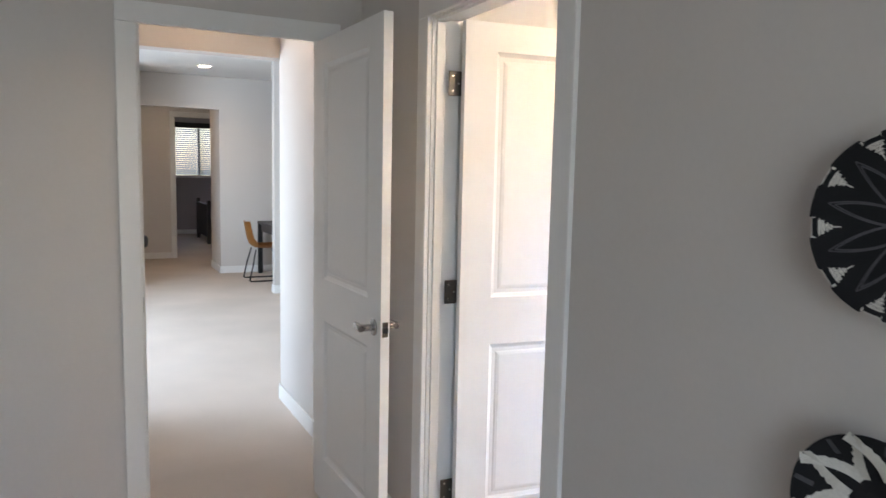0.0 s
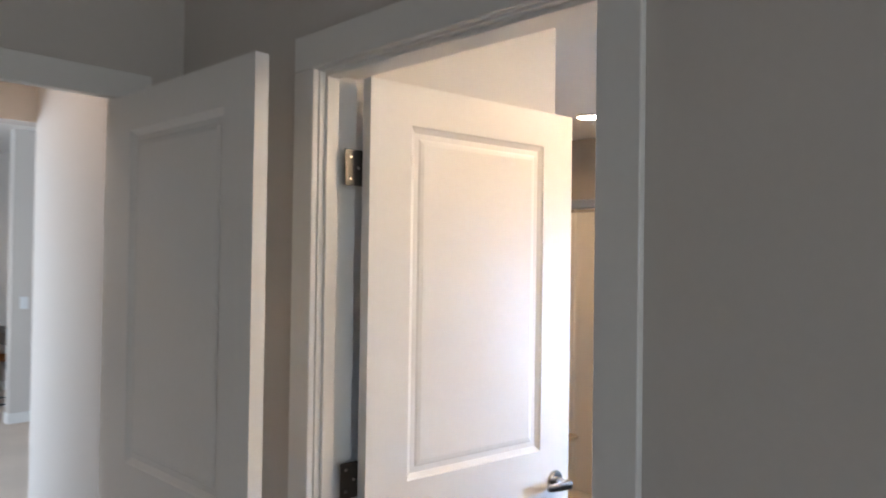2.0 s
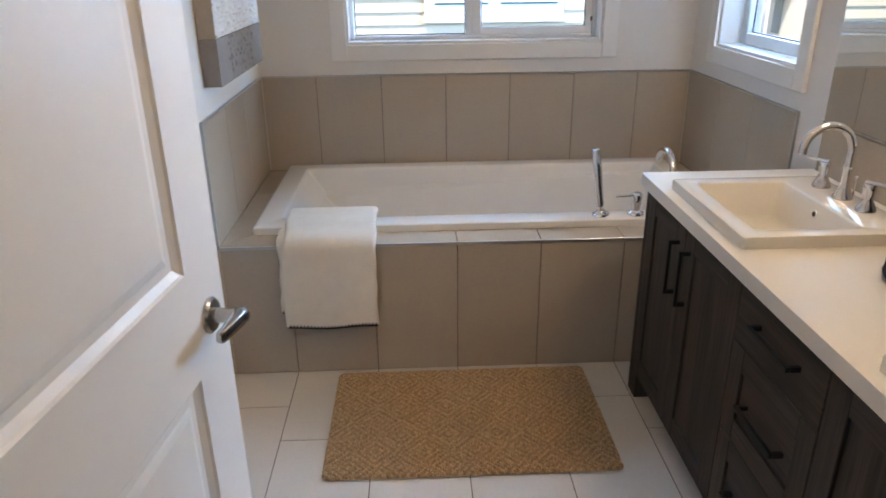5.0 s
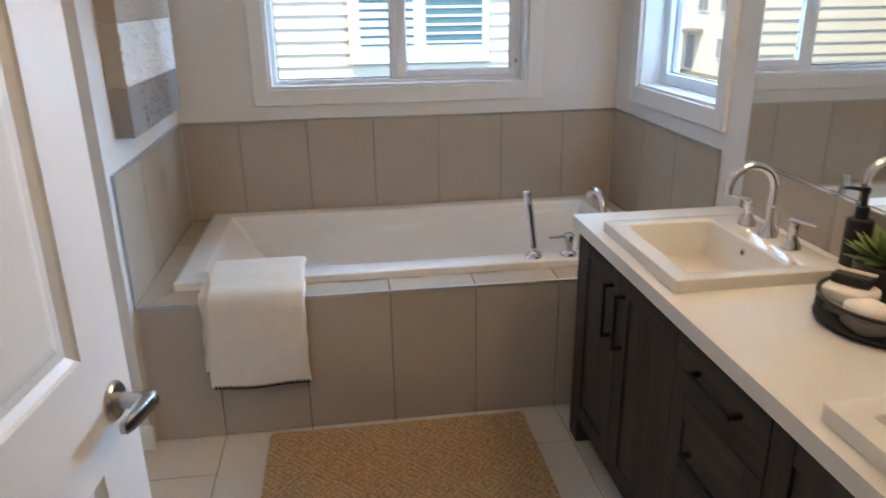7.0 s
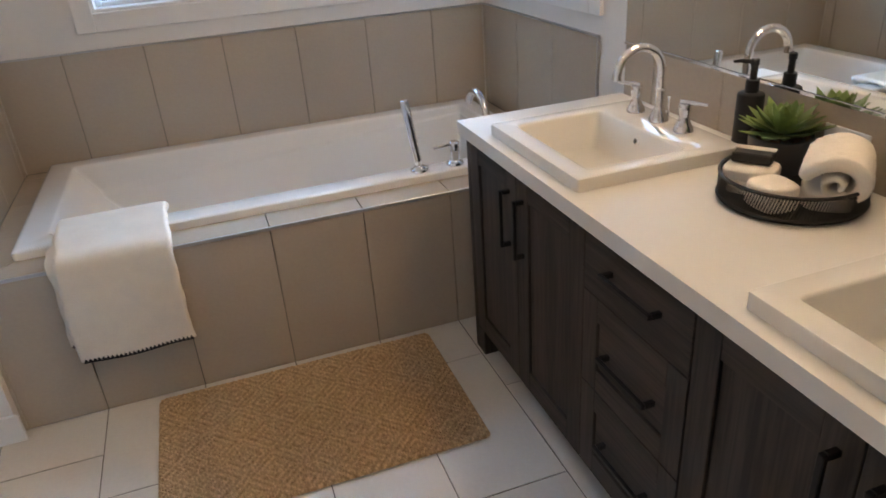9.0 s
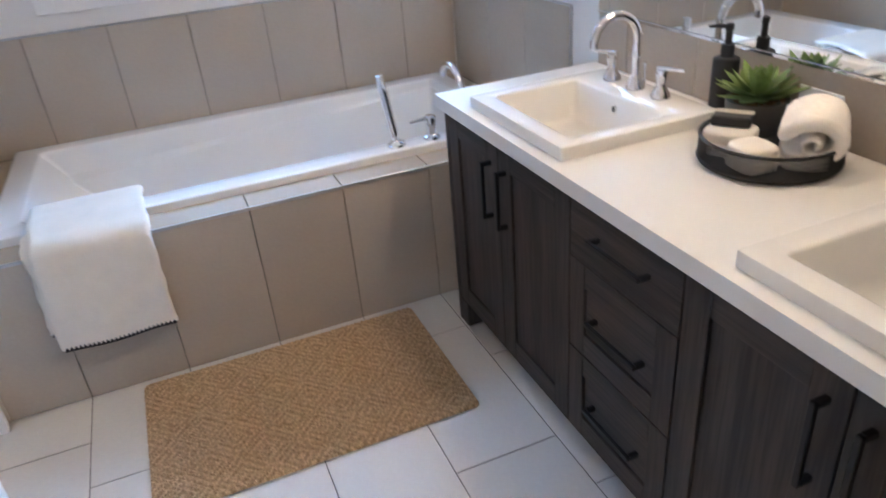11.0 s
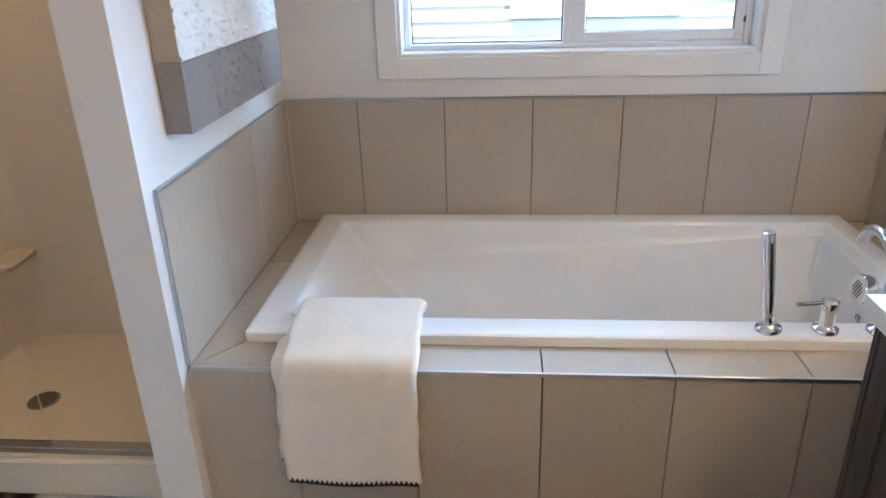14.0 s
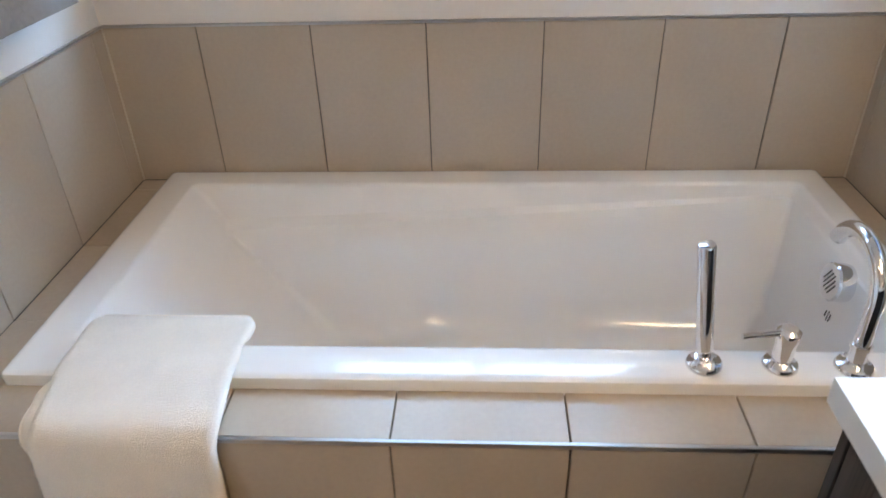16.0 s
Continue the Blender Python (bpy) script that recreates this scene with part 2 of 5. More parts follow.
def lathe(profile, n=32, bm=None, at=(0, 0, 0), cap=True):
    """Surface of revolution round z from (radius, z) pairs."""
    b = bm or bmesh.new()
    rings = []
    for r, z in profile:
        rings.append([b.verts.new((at[0] + r * math.cos(2 * math.pi * i / n), at[1] + r * math.sin(2 * math.pi * i / n), at[2] + z)) for i in range(n)])
    for a, c in zip(rings, rings[1:]):
        for i in range(n):
            b.faces.new((a[i], a[(i + 1) % n], c[(i + 1) % n], c[i]))
    if cap:
        b.faces.new(rings[0][::-1])
        b.faces.new(rings[-1])
    return b


def tube(points, radius, n=14, bm=None):
    """Round bar along points; radius a number or one for each point."""
    b = bm or bmesh.new()
    pts = [Vector(p) for p in points]
    rad = radius if isinstance(radius, (list, tuple)) else [radius] * len(pts)
    rings, side = [], None
    for i, p in enumerate(pts):
        d = (pts[min(i + 1, len(pts) - 1)] - pts[max(i - 1, 0)]).normalized()
        if side is None:
            side = d.orthogonal().normalized()
        side = (side - d * side.dot(d)).normalized()
        up = d.cross(side)
        rings.append([b.verts.new(p + (side * math.cos(2 * math.pi * k / n) + up * math.sin(2 * math.pi * k / n)) * rad[i]) for k in range(n)])
    for a, c in zip(rings, rings[1:]):
        for k in range(n):
            b.faces.new((a[k], a[(k + 1) % n], c[(k + 1) % n], c[k]))
    b.faces.new(rings[0][::-1])
    b.faces.new(rings[-1])
    return b


def arc(c, u, v, r, a0, a1, n=12):
    c, u, v = Vector(c), Vector(u), Vector(v)
    return [c + (u * math.cos(radians(a0 + (a1 - a0) * i / n)) + v * math.sin(radians(a0 + (a1 - a0) * i / n))) * r for i in range(n + 1)]


def rect(x0, x1, y0, y1, z, r, n=5, zs=None):
    """Rounded rectangle of points, counter-clockwise; zs gives the height at its four corners."""
    pts = []
    for k, (cx, cy, a) in enumerate(((x1 - r, y1 - r, 0), (x0 + r, y1 - r, 90), (x0 + r, y0 + r, 180), (x1 - r, y0 + r, 270))):
        for i in range(n + 1):
            t = radians(a + 90 * i / n)
            pts.append(Vector((cx + r * math.cos(t), cy + r * math.sin(t), zs[k] if zs else z)))
    return pts


def loft(loops, cap_last=True, cap_first=False, bm=None):
    b = bm or bmesh.new()
    vs = [[b.verts.new(p) for p in lp] for lp in loops]
    for p, q in zip(vs, vs[1:]):
        n = len(p)
        for k in range(n):
            b.faces.new((p[k], p[(k + 1) % n], q[(k + 1) % n], q[k]))
    if cap_last:
        b.faces.new(vs[-1])
    if cap_first:
        b.faces.new(vs[0][::-1])
    return b


def pierced(axis, a0, a1, u0, u1, z0, z1, openings=()):
    """A plate of thickness a0..a1 across an axis, u0..u1 by z0..z1, with openings (u0, u1, z0, z1) right through it."""
    us = sorted({u0, u1, *[c for o in openings for c in o[:2]]})
    zs = sorted({z0, z1, *[c for o in openings for c in o[2:]]})

    def solid(i, j):
        if not (0 <= i < len(us) - 1 and 0 <= j < len(zs) - 1):
            return False
        u, z = (us[i] + us[i + 1]) / 2, (zs[j] + zs[j + 1]) / 2
        return not any(o[0] < u < o[1] and o[2] < z < o[3] for o in openings)
    b = bmesh.new()

    def P(a, u, z):
        return b.verts.new({'x': (a, u, z), 'y': (u, a, z), 'z': (u, z, a)}[axis])

    for i in range(len(us) - 1):
        for j in range(len(zs) - 1):
            if not solid(i, j):
                continue
            ua, ub, za, zb = us[i], us[i + 1], zs[j], zs[j + 1]
            for a in (a0, a1):
                b.faces.new((P(a, ua, za), P(a, ub, za), P(a, ub, zb), P(a, ua, zb)))
            for di, dj, q in ((-1, 0, ((ua, za), (ua, zb))), (1, 0, ((ub, za), (ub, zb))), (0, -1, ((ua, za), (ub, za))), (0, 1, ((ua, zb), (ub, zb)))):
                if not solid(i + di, j + dj):
                    (p, q1), (r, s) = q
                    b.faces.new((P(a0, p, q1), P(a0, r, s), P(a1, r, s), P(a1, p, q1)))
    bmesh.ops.remove_doubles(b, verts=b.verts, dist=1e-5)
    return b


def wall(name, axis, a0, a1, u0, u1, z0, z1, openings=(), material=None):
    ob = part(name, pierced(axis, a0, a1, u0, u1, z0, z1, openings), material or M_WALL)
    return tagged(ob, "painted drywall wall, smooth matt finish", "wall", kind="structure")


def slab(name, x0, x1, y0, y1, z0, z1, material, label, category):
    return tagged(part(name, box(x0, x1, y0, y1, z0, z1), material), label, category, kind="structure")


# ---- large structure: walls ----
H1, H2 = 2.77, 2.44
wall("wall_bath_east", 'x', 0.008, 0.17, -2.2, 1.3, -0.3, 2.9, [(-1.596, -0.407, 1.114, 2.10)], M_WALLB)
wall("wall_bath_south", 'y', -2.2, -2.038, -3.05, 0.008, -0.3, 2.9, [(-0.955, -0.255, 1.114, 2.10)], M_WALLB)
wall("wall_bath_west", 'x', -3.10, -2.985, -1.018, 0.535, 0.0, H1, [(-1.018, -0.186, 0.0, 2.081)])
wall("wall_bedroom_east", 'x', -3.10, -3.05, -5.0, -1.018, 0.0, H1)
wall("wall_partition", 'y', -0.15, -0.04, -2.985, -2.04, 0.0, H2, (), M_WALLB)
wall("wall_nook_west", 'x', -2.16, -2.04, -0.04, 1.3, 0.0, H2, (), M_WALLB)
wall("wall_stub", 'y', 0.008, 0.12, -1.05, 0.008, 0.0, H2, (), M_WALLB)
wall("wall_bath_north", 'y', 1.16, 1.30, -2.04, 0.008, 0.0, H2, (), M_WALLB)
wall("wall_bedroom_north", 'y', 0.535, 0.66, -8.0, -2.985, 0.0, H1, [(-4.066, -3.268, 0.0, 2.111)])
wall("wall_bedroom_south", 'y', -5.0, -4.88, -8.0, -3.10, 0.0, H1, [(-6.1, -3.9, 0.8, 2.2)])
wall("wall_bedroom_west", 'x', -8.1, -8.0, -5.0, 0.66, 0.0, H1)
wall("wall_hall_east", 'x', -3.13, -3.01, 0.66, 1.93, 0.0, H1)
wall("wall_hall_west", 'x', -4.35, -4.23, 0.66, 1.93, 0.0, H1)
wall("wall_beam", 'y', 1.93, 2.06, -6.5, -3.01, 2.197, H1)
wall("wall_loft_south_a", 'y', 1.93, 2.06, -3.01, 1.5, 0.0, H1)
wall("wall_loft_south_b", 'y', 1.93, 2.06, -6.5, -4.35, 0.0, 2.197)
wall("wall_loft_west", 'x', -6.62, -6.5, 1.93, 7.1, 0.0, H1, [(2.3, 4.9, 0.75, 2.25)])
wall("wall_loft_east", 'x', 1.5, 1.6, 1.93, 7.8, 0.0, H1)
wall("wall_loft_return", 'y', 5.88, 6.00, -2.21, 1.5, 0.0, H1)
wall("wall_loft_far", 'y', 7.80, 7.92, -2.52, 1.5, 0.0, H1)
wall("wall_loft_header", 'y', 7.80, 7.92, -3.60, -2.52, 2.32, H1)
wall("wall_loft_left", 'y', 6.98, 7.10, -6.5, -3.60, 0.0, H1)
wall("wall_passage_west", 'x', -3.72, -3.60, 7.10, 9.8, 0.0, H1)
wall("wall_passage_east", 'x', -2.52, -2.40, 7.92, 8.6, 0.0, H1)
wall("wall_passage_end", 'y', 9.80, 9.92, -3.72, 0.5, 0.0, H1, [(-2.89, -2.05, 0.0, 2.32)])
# wall paint darkened and tinted to imitate the far room's dim light
M_DUSK = mat("dimmed_wall_paint", (0.40, 0.36, 0.38), 0.8)
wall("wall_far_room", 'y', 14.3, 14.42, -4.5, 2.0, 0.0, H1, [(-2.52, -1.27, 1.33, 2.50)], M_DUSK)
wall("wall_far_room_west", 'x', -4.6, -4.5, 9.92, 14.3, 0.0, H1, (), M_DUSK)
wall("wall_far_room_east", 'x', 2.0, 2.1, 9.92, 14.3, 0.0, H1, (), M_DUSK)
wall("wall_passage_side", 'x', 0.5, 0.6, 7.92, 9.8, 0.0, H1)

slab("ceiling_bath", -3.05, 0.008, -2.04, 1.3, H2, H2 + 0.1, M_CEIL, "white painted ceiling over the bathroom", "ceiling")
slab("ceiling_bedroom", -8.0, -2.985, -5.0, 0.66, H1, H1 + 0.1, M_CEIL, "white painted ceiling over the bedroom", "ceiling")
slab("ceiling_loft", -6.6, 2.1, 0.66, 14.42, H1 + 0.002, H1 + 0.102, M_CEIL, "white painted ceiling over hall and loft", "ceiling")
slab("floor_bedroom", -8.0, -3.05, -5.0, 0.6, -0.12, 0.0, M_CARPET, "pale beige cut-pile carpet in the bedroom", "carpet")
slab("floor_loft", -6.6, 2.1, 0.6, 14.42, -0.12, 0.0, M_CARPET, "pale beige cut-pile carpet through hall and loft", "carpet")
floor_bath = slab("floor", -3.05, 0.15, -2.1, 1.3, -0.12, -0.003, M_GROUT, "grout bed under pale floor tiles", "floor")

# ---- doors and their casings ----
def casing(name, axis, face, out, u0, u1, head, width, lab):
    """Flat door casing of two legs and a head on a wall face; out: the side it stands proud of (+1 or -1)."""
    t = thing(name, lab, "door casing", kind="structure")
    a0, a1 = sorted((face, face + out * 0.017))

    def board(ua, ub, za, zb):
        return box(a0, a1, ua, ub, za, zb, 0.002) if axis == 'x' else box(ua, ub, a0, a1, za, zb, 0.002)
    part("casing_leg", board(u0 - width, u0, 0.0, head), M_TRIM, t)
    part("casing_leg", board(u1, u1 + width, 0.0, head), M_TRIM, t)
    part("casing_head", board(u0 - width, u1 + width, head + 0.001, head + width + 0.006), M_TRIM, t)
    return t


def jambs(name, axis, a0, a1, u0, u1, head, stop, narrow=None):
    """Jamb boards lining an opening, with a door stop strip on each."""
    t = thing(name, "white painted wooden door jamb lining the opening", "door jamb", kind="structure")

    def board(n, aa, ab, ua, ub, za, zb):
        part(n, box(aa, ab, ua, ub, za, zb, 0.0015) if axis == 'x' else box(ua, ub, aa, ab, za, zb, 0.0015), M_TRIM, t)
    board("jamb_leg", a0, a1 if narrow is None else narrow, u0 - 0.018, u0, 0, head + 0.018)
    board("jamb_leg", a0, a1, u1, u1 + 0.018, 0, head + 0.018)
    board("jamb_head", a0, a1, u0, u1, head, head + 0.018)
    if narrow is None:
        board("stop", stop, stop + 0.035, u0, u0 + 0.011, 0, head - 0.011)
    board("stop", stop, stop + 0.035, u1 - 0.011, u1, 0, head - 0.011)
    board("stop", stop, stop + 0.035, u0, u1, head - 0.011, head)
    return t


def door_face(b, w, z0, z1, y, sign, panels):
    """One face of a moulded leaf at depth y, with sunk and raised panels (x0, x1, z0, z1)."""
    xs = sorted({0, w, *[c for p in panels for c in p[:2]]})
    zs = sorted({z0, z1, *[c for p in panels for c in p[2:]]})
    for i in range(len(xs) - 1):
        for j in range(len(zs) - 1):
            xa, xb, za, zb = xs[i], xs[i + 1], zs[j], zs[j + 1]
            hit = [p for p in panels if p[0] <= xa and xb <= p[1] and p[2] <= za and zb <= p[3]]
            if not hit:
                b.faces.new([b.verts.new((x, y, z)) for x, z in ((xa, za), (xb, za), (xb, zb), (xa, zb))])
                continue
            loops = []
            for off, dep in ((0, 0), (0.004, 0.004), (0.016, 0.011), (0.030, 0.011), (0.036, 0.0085), (0.046, 0.0065)):
                yy = y - sign * dep
                loops.append([b.verts.new((x, yy, z)) for x, z in ((xa + off, za + off), (xb - off, za + off), (xb - off, zb - off), (xa + off, zb - off))])
            for p, q in zip(loops, loops[1:]):
                for k in range(4):
                    b.faces.new((p[k], p[(k + 1) % 4], q[(k + 1) % 4], q[k]))
            b.faces.new(loops[-1])


def door_leaf(name, label, m, w=0.748, h=2.055, flip=1):
    """Two-panel moulded leaf. Hinge edge at x=0, running +x; the seen face at y=0, its back at y=flip*0.035."""
    t = thing(name, label, "door", m, kind="structure")
    b = bmesh.new()
    T = 0.035 * flip
    panels = [(0.127, w - 0.127, 1.032, h - 0.105), (0.127, w - 0.127, 0.215, 0.848)]
    door_face(b, w, 0.012, h, 0.0, -flip, panels)
    door_face(b, w, 0.012, h, T, flip, panels)
    for q in (((0, 0.012), (0, h)), ((w, 0.012), (w, h)), ((0, 0.012), (w, 0.012)), ((0, h), (w, h))):
        (xa, za), (xb, zb) = q
        b.faces.new([b.verts.new(c) for c in ((xa, 0, za), (xb, 0, zb), (xb, T, zb), (xa, T, za))])
    bmesh.ops.remove_doubles(b, verts=b.verts, dist=1e-5)
    part("leaf", b, M_DOOR, t)
    hx, hz = w - 0.062, 0.932
    for s, y0 in ((-flip, 0.0), (flip, T)):
        hb = lathe([(0.031, 0), (0.031, 0.004), (0.027, 0.008), (0.0130, 0.009), (0.0125, 0.056)], 28)
        bmesh.ops.transform(hb, matrix=Matrix.Translation((hx, y0, hz)) @ Matrix.Rotation(radians(90) * (1 if s < 0 else -1), 4, 'X'), verts=hb.verts)
        yy = y0 + s * 0.052
        blade = []
        for dx, hh, th, dy in ((0.0125, 0.010, 0.0105, 0.0), (0.008, 0.0132, 0.0125, 0.0), (-0.010, 0.0135, 0.0115, 0.0), (-0.036, 0.0128, 0.0090, -0.001), (-0.060, 0.0118, 0.0072, -0.003), (-0.074, 0.0105, 0.0060, -0.006), (-0.078, 0.007, 0.004, -0.007)):
            blade.append([Vector((hx + dx, yy + s * dy + th * math.copysign(abs(math.sin(a)) ** 0.5, math.sin(a)), hz + hh * math.copysign(abs(math.cos(a)) ** 0.5, math.cos(a)))) for a in [2 * math.pi * k / 16 for k in range(16)]])
        loft(blade, True, True, hb)
        kb = lathe([(0.0085, 0.0), (0.0085, 0.0018), (0.006, 0.0026)], 20)
        bmesh.ops.transform(kb, matrix=Matrix.Translation((hx, yy + s * 0.0118, hz)) @ Matrix.Rotation(radians(90) * (1 if s < 0 else -1), 4, 'X'), verts=kb.verts)
        merge(hb, kb)
        part("door_handle", hb, M_NICKEL, t, "brushed nickel lever handle", True)
    lb = box(w - 0.001, w + 0.0015, T / 2 - 0.012, T / 2 + 0.012, hz - 0.028, hz + 0.028, 0.001)
    part("latch_plate", lb, M_NICKEL, t, "satin nickel latch plate")
    lb = lathe([(0.012, 0), (0.012, 0.003), (0.009, 0.004), (0.009, 0.008)], 20)
    bmesh.ops.transform(lb, matrix=Matrix.Translation((w, T / 2, hz)) @ Matrix.Rotation(radians(90), 4, 'Y'), verts=lb.verts)
    part("latch_bolt", lb, M_HINGE, t, "", True)
    return t


def hinge(parent_name, x, y, z, along):
    """Butt hinge: a plate on the jamb, a plate on the leaf edge, a knuckle between."""
    t = thing("door_hinge", "brushed steel butt hinge on a white jamb", "hinge", Matrix.Translation((x, y, z)), "door hinges")
    b = box(-0.062, -0.004, 0.001, 0.0035, 0, 0.09, 0.0015)
    part("leaf_plate", b, M_HINGE, t)
    k = bmesh.new()
    for i in range(5):
        lathe([(0.0065, i * 0.018 + 0.0008), (0.0065, i * 0.018 + 0.0172)], 12, k)
    part("knuckle", k, M_HINGE, t, "", True)
    for sx, sz in ((-0.045, 0.018), (-0.022, 0.045), (-0.045, 0.072)):
        s = lathe([(0.0045, 0), (0.0035, 0.0012)], 12)
        bmesh.ops.transform(s, matrix=Matrix.Translation((sx, 0.001, sz)) @ Matrix.Rotation(radians(90), 4, 'X'), verts=s.verts)
        part("screw", s, M_NICKEL, t)
    t.rotation_euler = (0, 0, radians(along))
    return t


casing("trim_bath_door", 'x', -3.10, -1, -0.996, -0.199, 2.068, 0.082, "white painted flat casing round the bathroom door")
bath_frame = jambs("door_frame_bath", 'x', -3.10, -2.985, -0.999, -0.204, 2.063, -3.085, -3.05)
part("stop", box(-3.098, -3.080, -0.9988, -0.9935, 0, 2.05, 0.001), M_TRIM, bath_frame)
casing("trim_hall_door", 'y', 0.535, -1, -4.050, -3.284, 2.068, 0.078, "white painted flat casing round the hall door")
jambs("door_frame_hall", 'y', 0.535, 0.66, -4.046, -3.288, 2.093, 0.58)
door_1 = door_leaf("door_1", "white two-panel moulded door standing open into bathroom", pose(-3.002, -0.281, 0, 0, 0, -7.0))
door_2 = door_leaf("door_2", "white two-panel moulded door standing open into bedroom", pose(-3.334, 0.487, 0, 0, 0, -88.4), flip=1)
for z in (0.22, 1.008, 1.786):
    hinge("bath", -2.984, -0.2435, z, -4)
b = box(-4.0455, -4.0435, 0.548, 0.576, 0.895, 0.965, 0.001)
tagged(part("strike_plate", b, M_HINGE), "small brushed steel strike plate on white jamb", "strike plate")

# ---- baseboards ----
def baseboard(x0, x1, y0, y1, h=0.10):
    return tagged(part("baseboard", box(x0, x1, y0, y1, 0.0, h, 0.003), M_TRIM), "white painted wooden baseboard along the wall", "baseboard", kind="structure")


baseboard(-3.115, -3.103, -4.88, -1.076)
baseboard(-3.115, -3.103, -0.115, 0.533)
baseboard(-3.205, -3.118, 0.521, 0.533)
baseboard(-8.0, -4.13, 0.521, 0.533)
baseboard(-3.144, -3.132, 0.67, 1.93)
baseboard(-1.064, -1.052, -0.006, 0.124)
baseboard(-2.21, -1.2, 5.866, 5.878)
baseboard(-2.224, -2.212, 5.866, 6.0)
baseboard(-2.52, 1.5, 7.786, 7.798)
baseboard(-2.534, -2.522, 7.79, 8.6)
baseboard(-3.60, -2.975, 9.786, 9.798)
baseboard(-3.598, -3.586, 7.10, 9.78)
baseboard(-4.5, 2.0, 14.286, 14.298)
casing("trim_far_door", 'y', 9.80, -1, -2.89, -2.05, 2.32, 0.08, "white painted casing round a far bedroom door")

# ---- bathroom windows ----
def window_unit(name, label, m, w, h, slider=True):
    """A vinyl window seen from inside: local x across 0..w, z up 0..h, y from 0 (wall face) outward."""
    t = thing(name, label, "window", m, kind="structure")
    c = 0.071
    part("casing_side", box(-c, 0, -0.016, 0, -c, h + c, 0.002), M_TRIM, t)
    part("casing_side", box(w, w + c, -0.016, 0, -c, h + c, 0.002), M_TRIM, t)
    part("casing_top", box(0.0005, w - 0.0005, -0.016, 0, h, h + c, 0.002), M_TRIM, t)
    part("window_sill", box(0.0005, w - 0.0005, -0.016, 0, -c, 0, 0.002), M_TRIM, t)
    d = 0.105
    part("reveal_side", box(0, 0.012, 0.0, d, 0.0, h, 0.001), M_TRIM, t)
    part("reveal_side", box(w - 0.012, w, 0.0, d, 0.0, h, 0.001), M_TRIM, t)
    part("reveal_bottom", box(0.0122, w - 0.0122, 0.0, d, 0.0, 0.012, 0.001), M_TRIM, t)
    part("reveal_top", box(0.0122, w - 0.0122, 0.0, d, h - 0.012, h, 0.001), M_TRIM, t)
    f, y0 = (0.022, 0.075) if slider else (0.052, 0.092)
    fr = box(0.012, 0.012 + f, y0, 0.15, 0.012, h - 0.012, 0.003)
    box(w - 0.012 - f, w - 0.012, y0, 0.15, 0.012, h - 0.012, 0.003, fr)
    box(0.012 + f, w - 0.012 - f, y0 + 0.0005, 0.15, 0.012, 0.012 + f - 0.004, 0.003, fr)
    box(0.012 + f, w - 0.012 - f, y0 + 0.0005, 0.15, h - 0.012 - f, h - 0.012, 0.003, fr)
    part("window_frame", fr, M_PVC, t)
    a, e = 0.012 + f, w - 0.012 - f
    lo, hi = 0.012 + f - 0.004, h - 0.012 - f
    if slider:
        mid = w * 0.487
        part("mullion", box(mid - 0.022, mid + 0.008, 0.082, 0.135, lo, hi, 0.002), M_PVC, t)
        s, sl = 0.03, 0.045
        sash = box(mid + 0.008, mid + 0.008 + sl, 0.085, 0.118, lo, hi, 0.003)
        box(e - s, e, 0.085, 0.118, lo, hi, 0.003, sash)
        box(mid + 0.008 + sl, e - s, 0.0855, 0.118, lo, lo + s + 0.003, 0.003, sash)
        box(mid + 0.008 + sl, e - s, 0.0855, 0.118, hi - s, hi, 0.003, sash)
        part("sash", sash, M_PVC, t)
        part("sash_lock", box(mid - 0.004, mid + 0.004, 0.07, 0.082, h * 0.30, h * 0.30 + 0.05, 0.002), M_PVC, t)
        part("latch", box(e - 0.006, e + 0.006, 0.078, 0.085, 0.085, 0.105, 0.002), M_BLACK, t)
        panes = [(a, mid - 0.022, lo, hi, 0.122), (mid + 0.008 + sl, e - s, lo + s, hi - s, 0.102)]
    else:
        panes = [(a, e, lo, hi, 0.118)]
    for xa, xb, za, zb, y in panes:
        g = part("pane", box(xa, xb, y, y + 0.004, za, zb), M_GLASS, t)
        g.visible_shadow = False
        gk = box(xa, xa + 0.004, y - 0.003, y, za, zb)
        box(xb - 0.004, xb, y - 0.003, y, za, zb, 0, gk)
        box(xa, xb, y - 0.003, y, za, za + 0.004, 0, gk)
        part("gasket", gk, M_BLACK, t)
    return t


